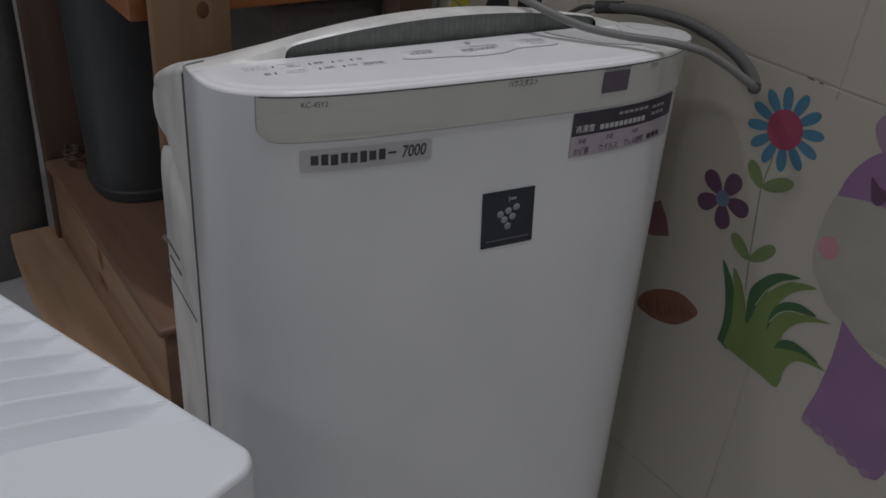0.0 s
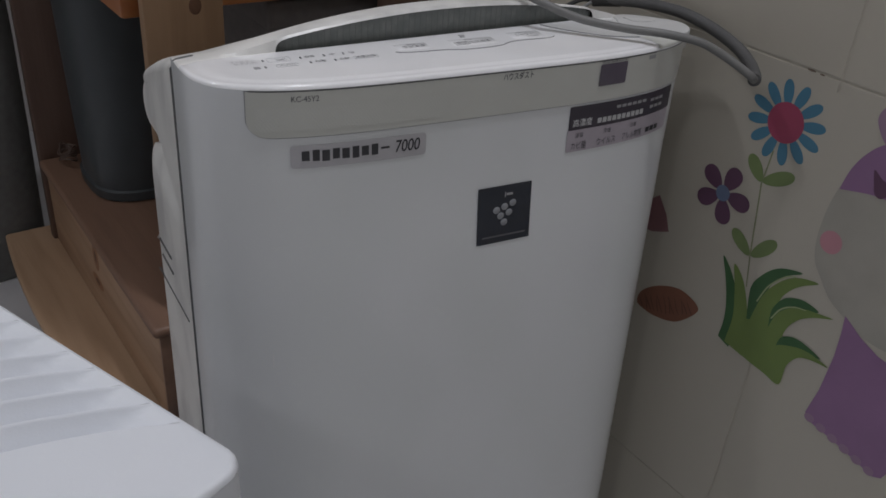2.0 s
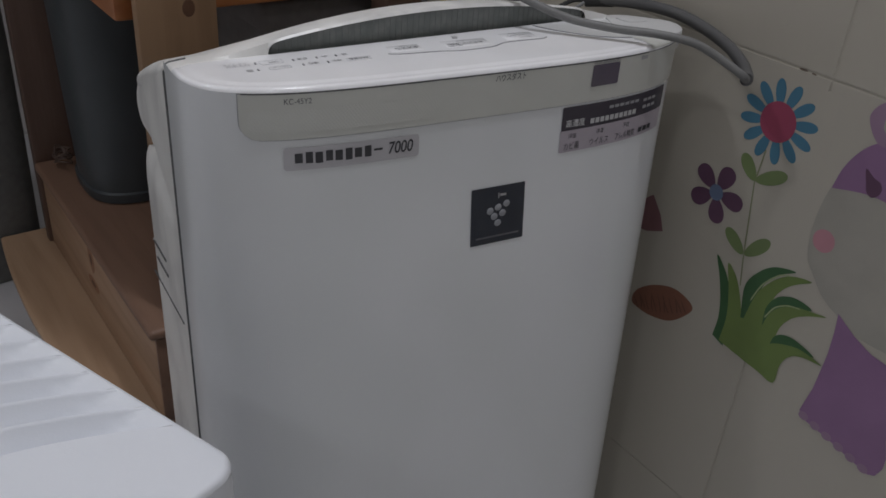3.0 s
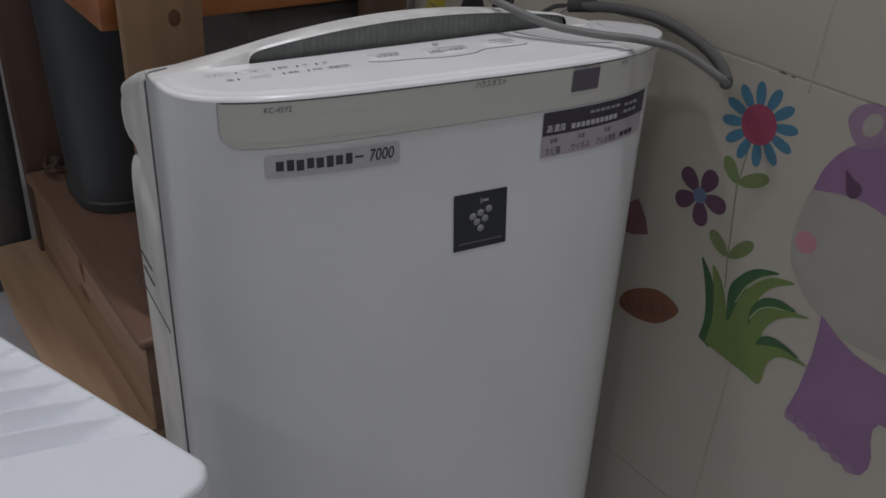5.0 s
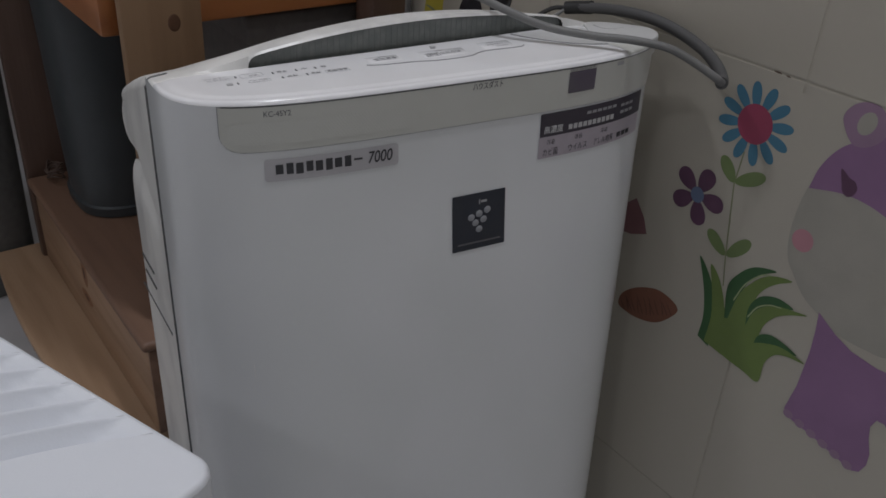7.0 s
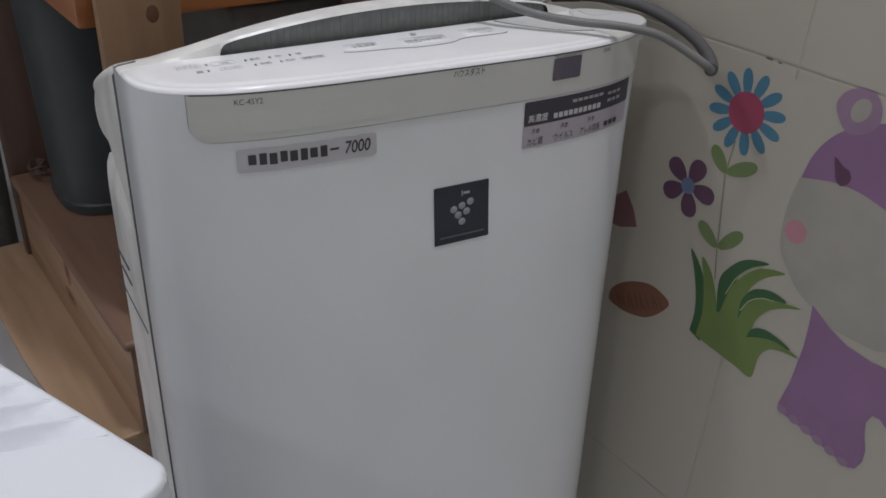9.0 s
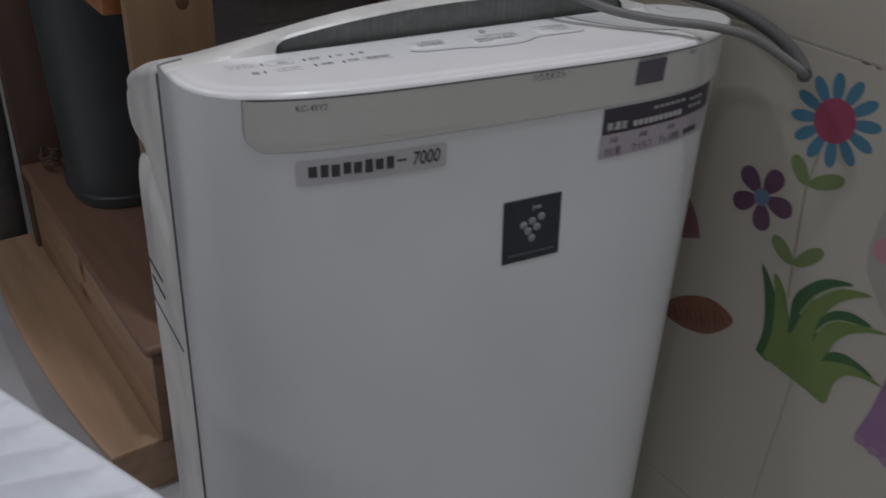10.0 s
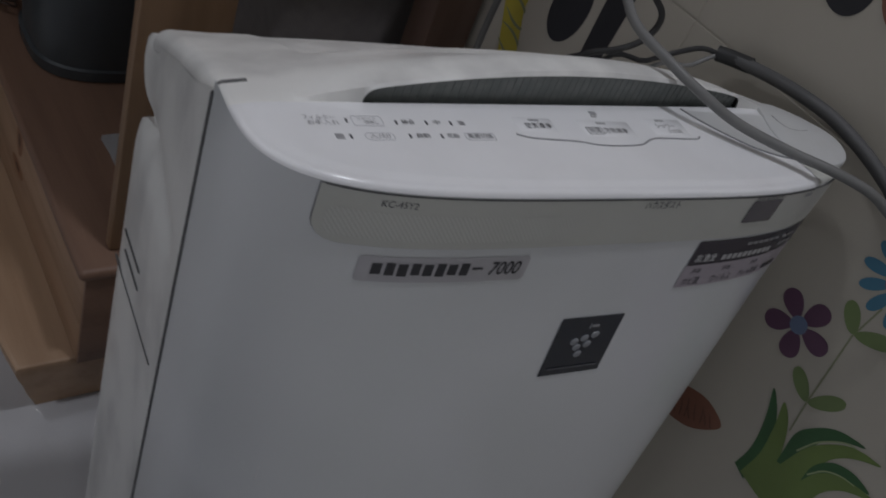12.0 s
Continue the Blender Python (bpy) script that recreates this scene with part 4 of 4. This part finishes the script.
figure = empty("figure_decal", pose(0, 0, 0), "large grey and purple rounded shapes on a wall decal", "wall decal", "wall decals")
flat("grey_oval", blob([(0.2765, 0.449), (0.2800, 0.467), (0.2795, 0.489), (0.2760, 0.508), (0.2690, 0.530), (0.2540, 0.548), (0.2250, 0.560), (0.190, 0.552), (0.165, 0.525), (0.155, 0.480), (0.165, 0.435), (0.185, 0.4140), (0.203, 0.4105), (0.224, 0.4105), (0.240, 0.4170), (0.256, 0.4250), (0.269, 0.4385)]), GREYFILM, figure, 1)
flat("purple_cap", [(p.x, p.y) for p in spline([(0.2758, 0.5065, 0), (0.2725, 0.523, 0), (0.2650, 0.538, 0), (0.2540, 0.549, 0), (0.2300, 0.562, 0), (0.200, 0.566, 0), (0.170, 0.550, 0), (0.158, 0.525, 0)], 6)] +
     [(p.x, p.y) for p in spline([(0.170, 0.498, 0), (0.200, 0.504, 0), (0.215, 0.508, 0), (0.233, 0.5120, 0), (0.252, 0.5120, 0), (0.2755, 0.5063, 0)], 6)], PURPLE, figure, 2)
flat("round_lobe", blob([(0.2660, 0.561), (0.2635, 0.571), (0.2550, 0.5772), (0.2440, 0.5774), (0.2370, 0.570), (0.2360, 0.558), (0.2450, 0.549), (0.2560, 0.548)]), LILACFILM, figure, 3)
flat("pale_middle", ellipse(0.2495, 0.5640, 0.0060, 0.0085, 20), GREYFILM, figure, 4)
flat("round_lobe", ellipse(0.1750, 0.5680, 0.0150, 0.0140), LILACFILM, figure, 4)
flat("dark_drop", blob([(0.2570, 0.5290), (0.2540, 0.5190), (0.2520, 0.5140), (0.2480, 0.5115), (0.2440, 0.5140), (0.2425, 0.5190), (0.2450, 0.5235), (0.2500, 0.5250)]), PLUM, figure, 5)
flat("pink_spot", ellipse(0.2690, 0.4665, 0.0085, 0.0088), PINK, figure, 2)
flat("purple_body", [(0.2412, 0.4200), (0.2250, 0.4100), (0.2100, 0.4040), (0.1900, 0.4020), (0.1600, 0.4060), (0.1500, 0.3700), (0.1660, 0.3600), (0.1720, 0.3640), (0.1775, 0.3635), (0.1800, 0.3560), (0.1780, 0.3460), (0.1735, 0.3340), (0.1730, 0.3240), (0.1760, 0.3150), (0.1815, 0.3120), (0.1970, 0.3150), (0.2170, 0.3190), (0.2370, 0.3215), (0.2440, 0.3270), (0.2400, 0.3520), (0.2385, 0.3850), (0.2395, 0.4050)], PURPLE, figure, 4)
for k in range(6):
    flat("scallop", ellipse(0.2395 - 0.0108 * k, 0.3245 - 0.0020 * k, 0.0042, 0.0036), LILACFILM, figure, 5 + k)

root = empty("root_decal", pose(0, 0, 0), "rust-brown striped oval wall decal", "wall decal", "wall decals")
flat("oval", blob([(0.3585, 0.353), (0.368, 0.3595), (0.384, 0.3605), (0.405, 0.351), (0.420, 0.337), (0.4225, 0.324), (0.413, 0.321), (0.399, 0.3215), (0.380, 0.3275), (0.367, 0.339)]), RUST, root, 1)
for k in range(13):
    y, z = 0.3680 + 0.0042 * k, 0.3500 - 0.0019 * k
    lean_out = 0.0035 * math.sin(k * 2.1)
    flat("stripe", blade(y - 0.004, z - 0.0085 + abs(k - 6) * 0.0006, y + 0.004 + lean_out, z + 0.0085 - abs(k - 6) * 0.0006, 0.06 * math.sin(k * 1.3), 0.0011), RUSTDARK, root, 2 + 0.1 * k)
flat("red_tip", [(0.4060, 0.4055), (0.4120, 0.4190), (0.4235, 0.4330), (0.4380, 0.4200), (0.4360, 0.3960), (0.4230, 0.3975)], PLUMRED, root, 1)

marks = empty("squiggle_decal", pose(0, 0, 0), "yellow squiggle and black shapes on a wall decal", "wall decal", "wall decals")
flat("black_oval", ellipse(0.672, 0.520, 0.020, 0.034, 12), BLACKFILM, marks, 1)
flat("black_bar", [(0.642, 0.470), (0.622, 0.472), (0.612, 0.600), (0.640, 0.600)], BLACKFILM, marks, 1)
flat("yellow_patch", [(0.700, 0.430), (0.726, 0.430), (0.752, 0.500), (0.745, 0.540), (0.716, 0.540), (0.720, 0.490)], YELLOW, marks, 1)
for k in range(6):
    flat("zigzag", blade(0.705 + 0.004 * k, 0.445 + 0.014 * k, 0.738 + 0.002 * k, 0.452 + 0.014 * k, 0.10 if k % 2 else -0.10, 0.004), STEM, marks, 2)
patch = empty("round_decal", pose(0, 0, 0), "brown rounded wall decal with a black cap", "wall decal", "wall decals")
flat("brown_disc", ellipse(0.425, 0.678, 0.034, 0.036), RUST, patch, 1)
flat("black_cap", ellipse(0.478, 0.662, 0.020, 0.028, -25), BLACKFILM, patch, 2)


# ---- wall tiles ----
TW, TH, GAP = 0.260, 0.414, 0.0014
tile_meshes = {}
for row in range(-1, 6):
    z0 = max(0.0, 0.163 + TH * row + GAP / 2)
    z1 = min(2.5, 0.163 + TH * (row + 1) - GAP / 2)
    for col in range(-10, 6):
        y0 = max(-2.1, 0.2985 + TW * col + GAP / 2)
        y1 = min(1.8, 0.2985 + TW * (col + 1) - GAP / 2)
        if y1 - y0 < 0.02 or z1 - z0 < 0.02:
            continue
        size = (round(y1 - y0, 4), round(z1 - z0, 4))
        if size not in tile_meshes:
            bm = box_bm(0, 0.012, 0, size[0], 0, size[1])
            bmesh.ops.bevel(bm, geom=[e for e in bm.edges if all(v.co.x < 1e-6 for v in e.verts)], offset=0.0005, segments=2, affect="EDGES")
            ob = part("tile", bm, TILE, wall_east)
            tile_meshes[size] = ob.data
        else:
            ob = new("tile", tile_meshes[size])
            ob.parent = wall_east
        ob.location = (WALL_X + random.uniform(0, 0.0003), y0, z0)

# chipped joint above the daisy
for y, z, w, h in ((0.3215, 0.5769, 0.0034, 0.0008), (0.3130, 0.5765, 0.0020, 0.0006)):
    flat("joint_chip", ellipse(y, z, w, h, 2), JOINTCHIP, wall_east, 3)
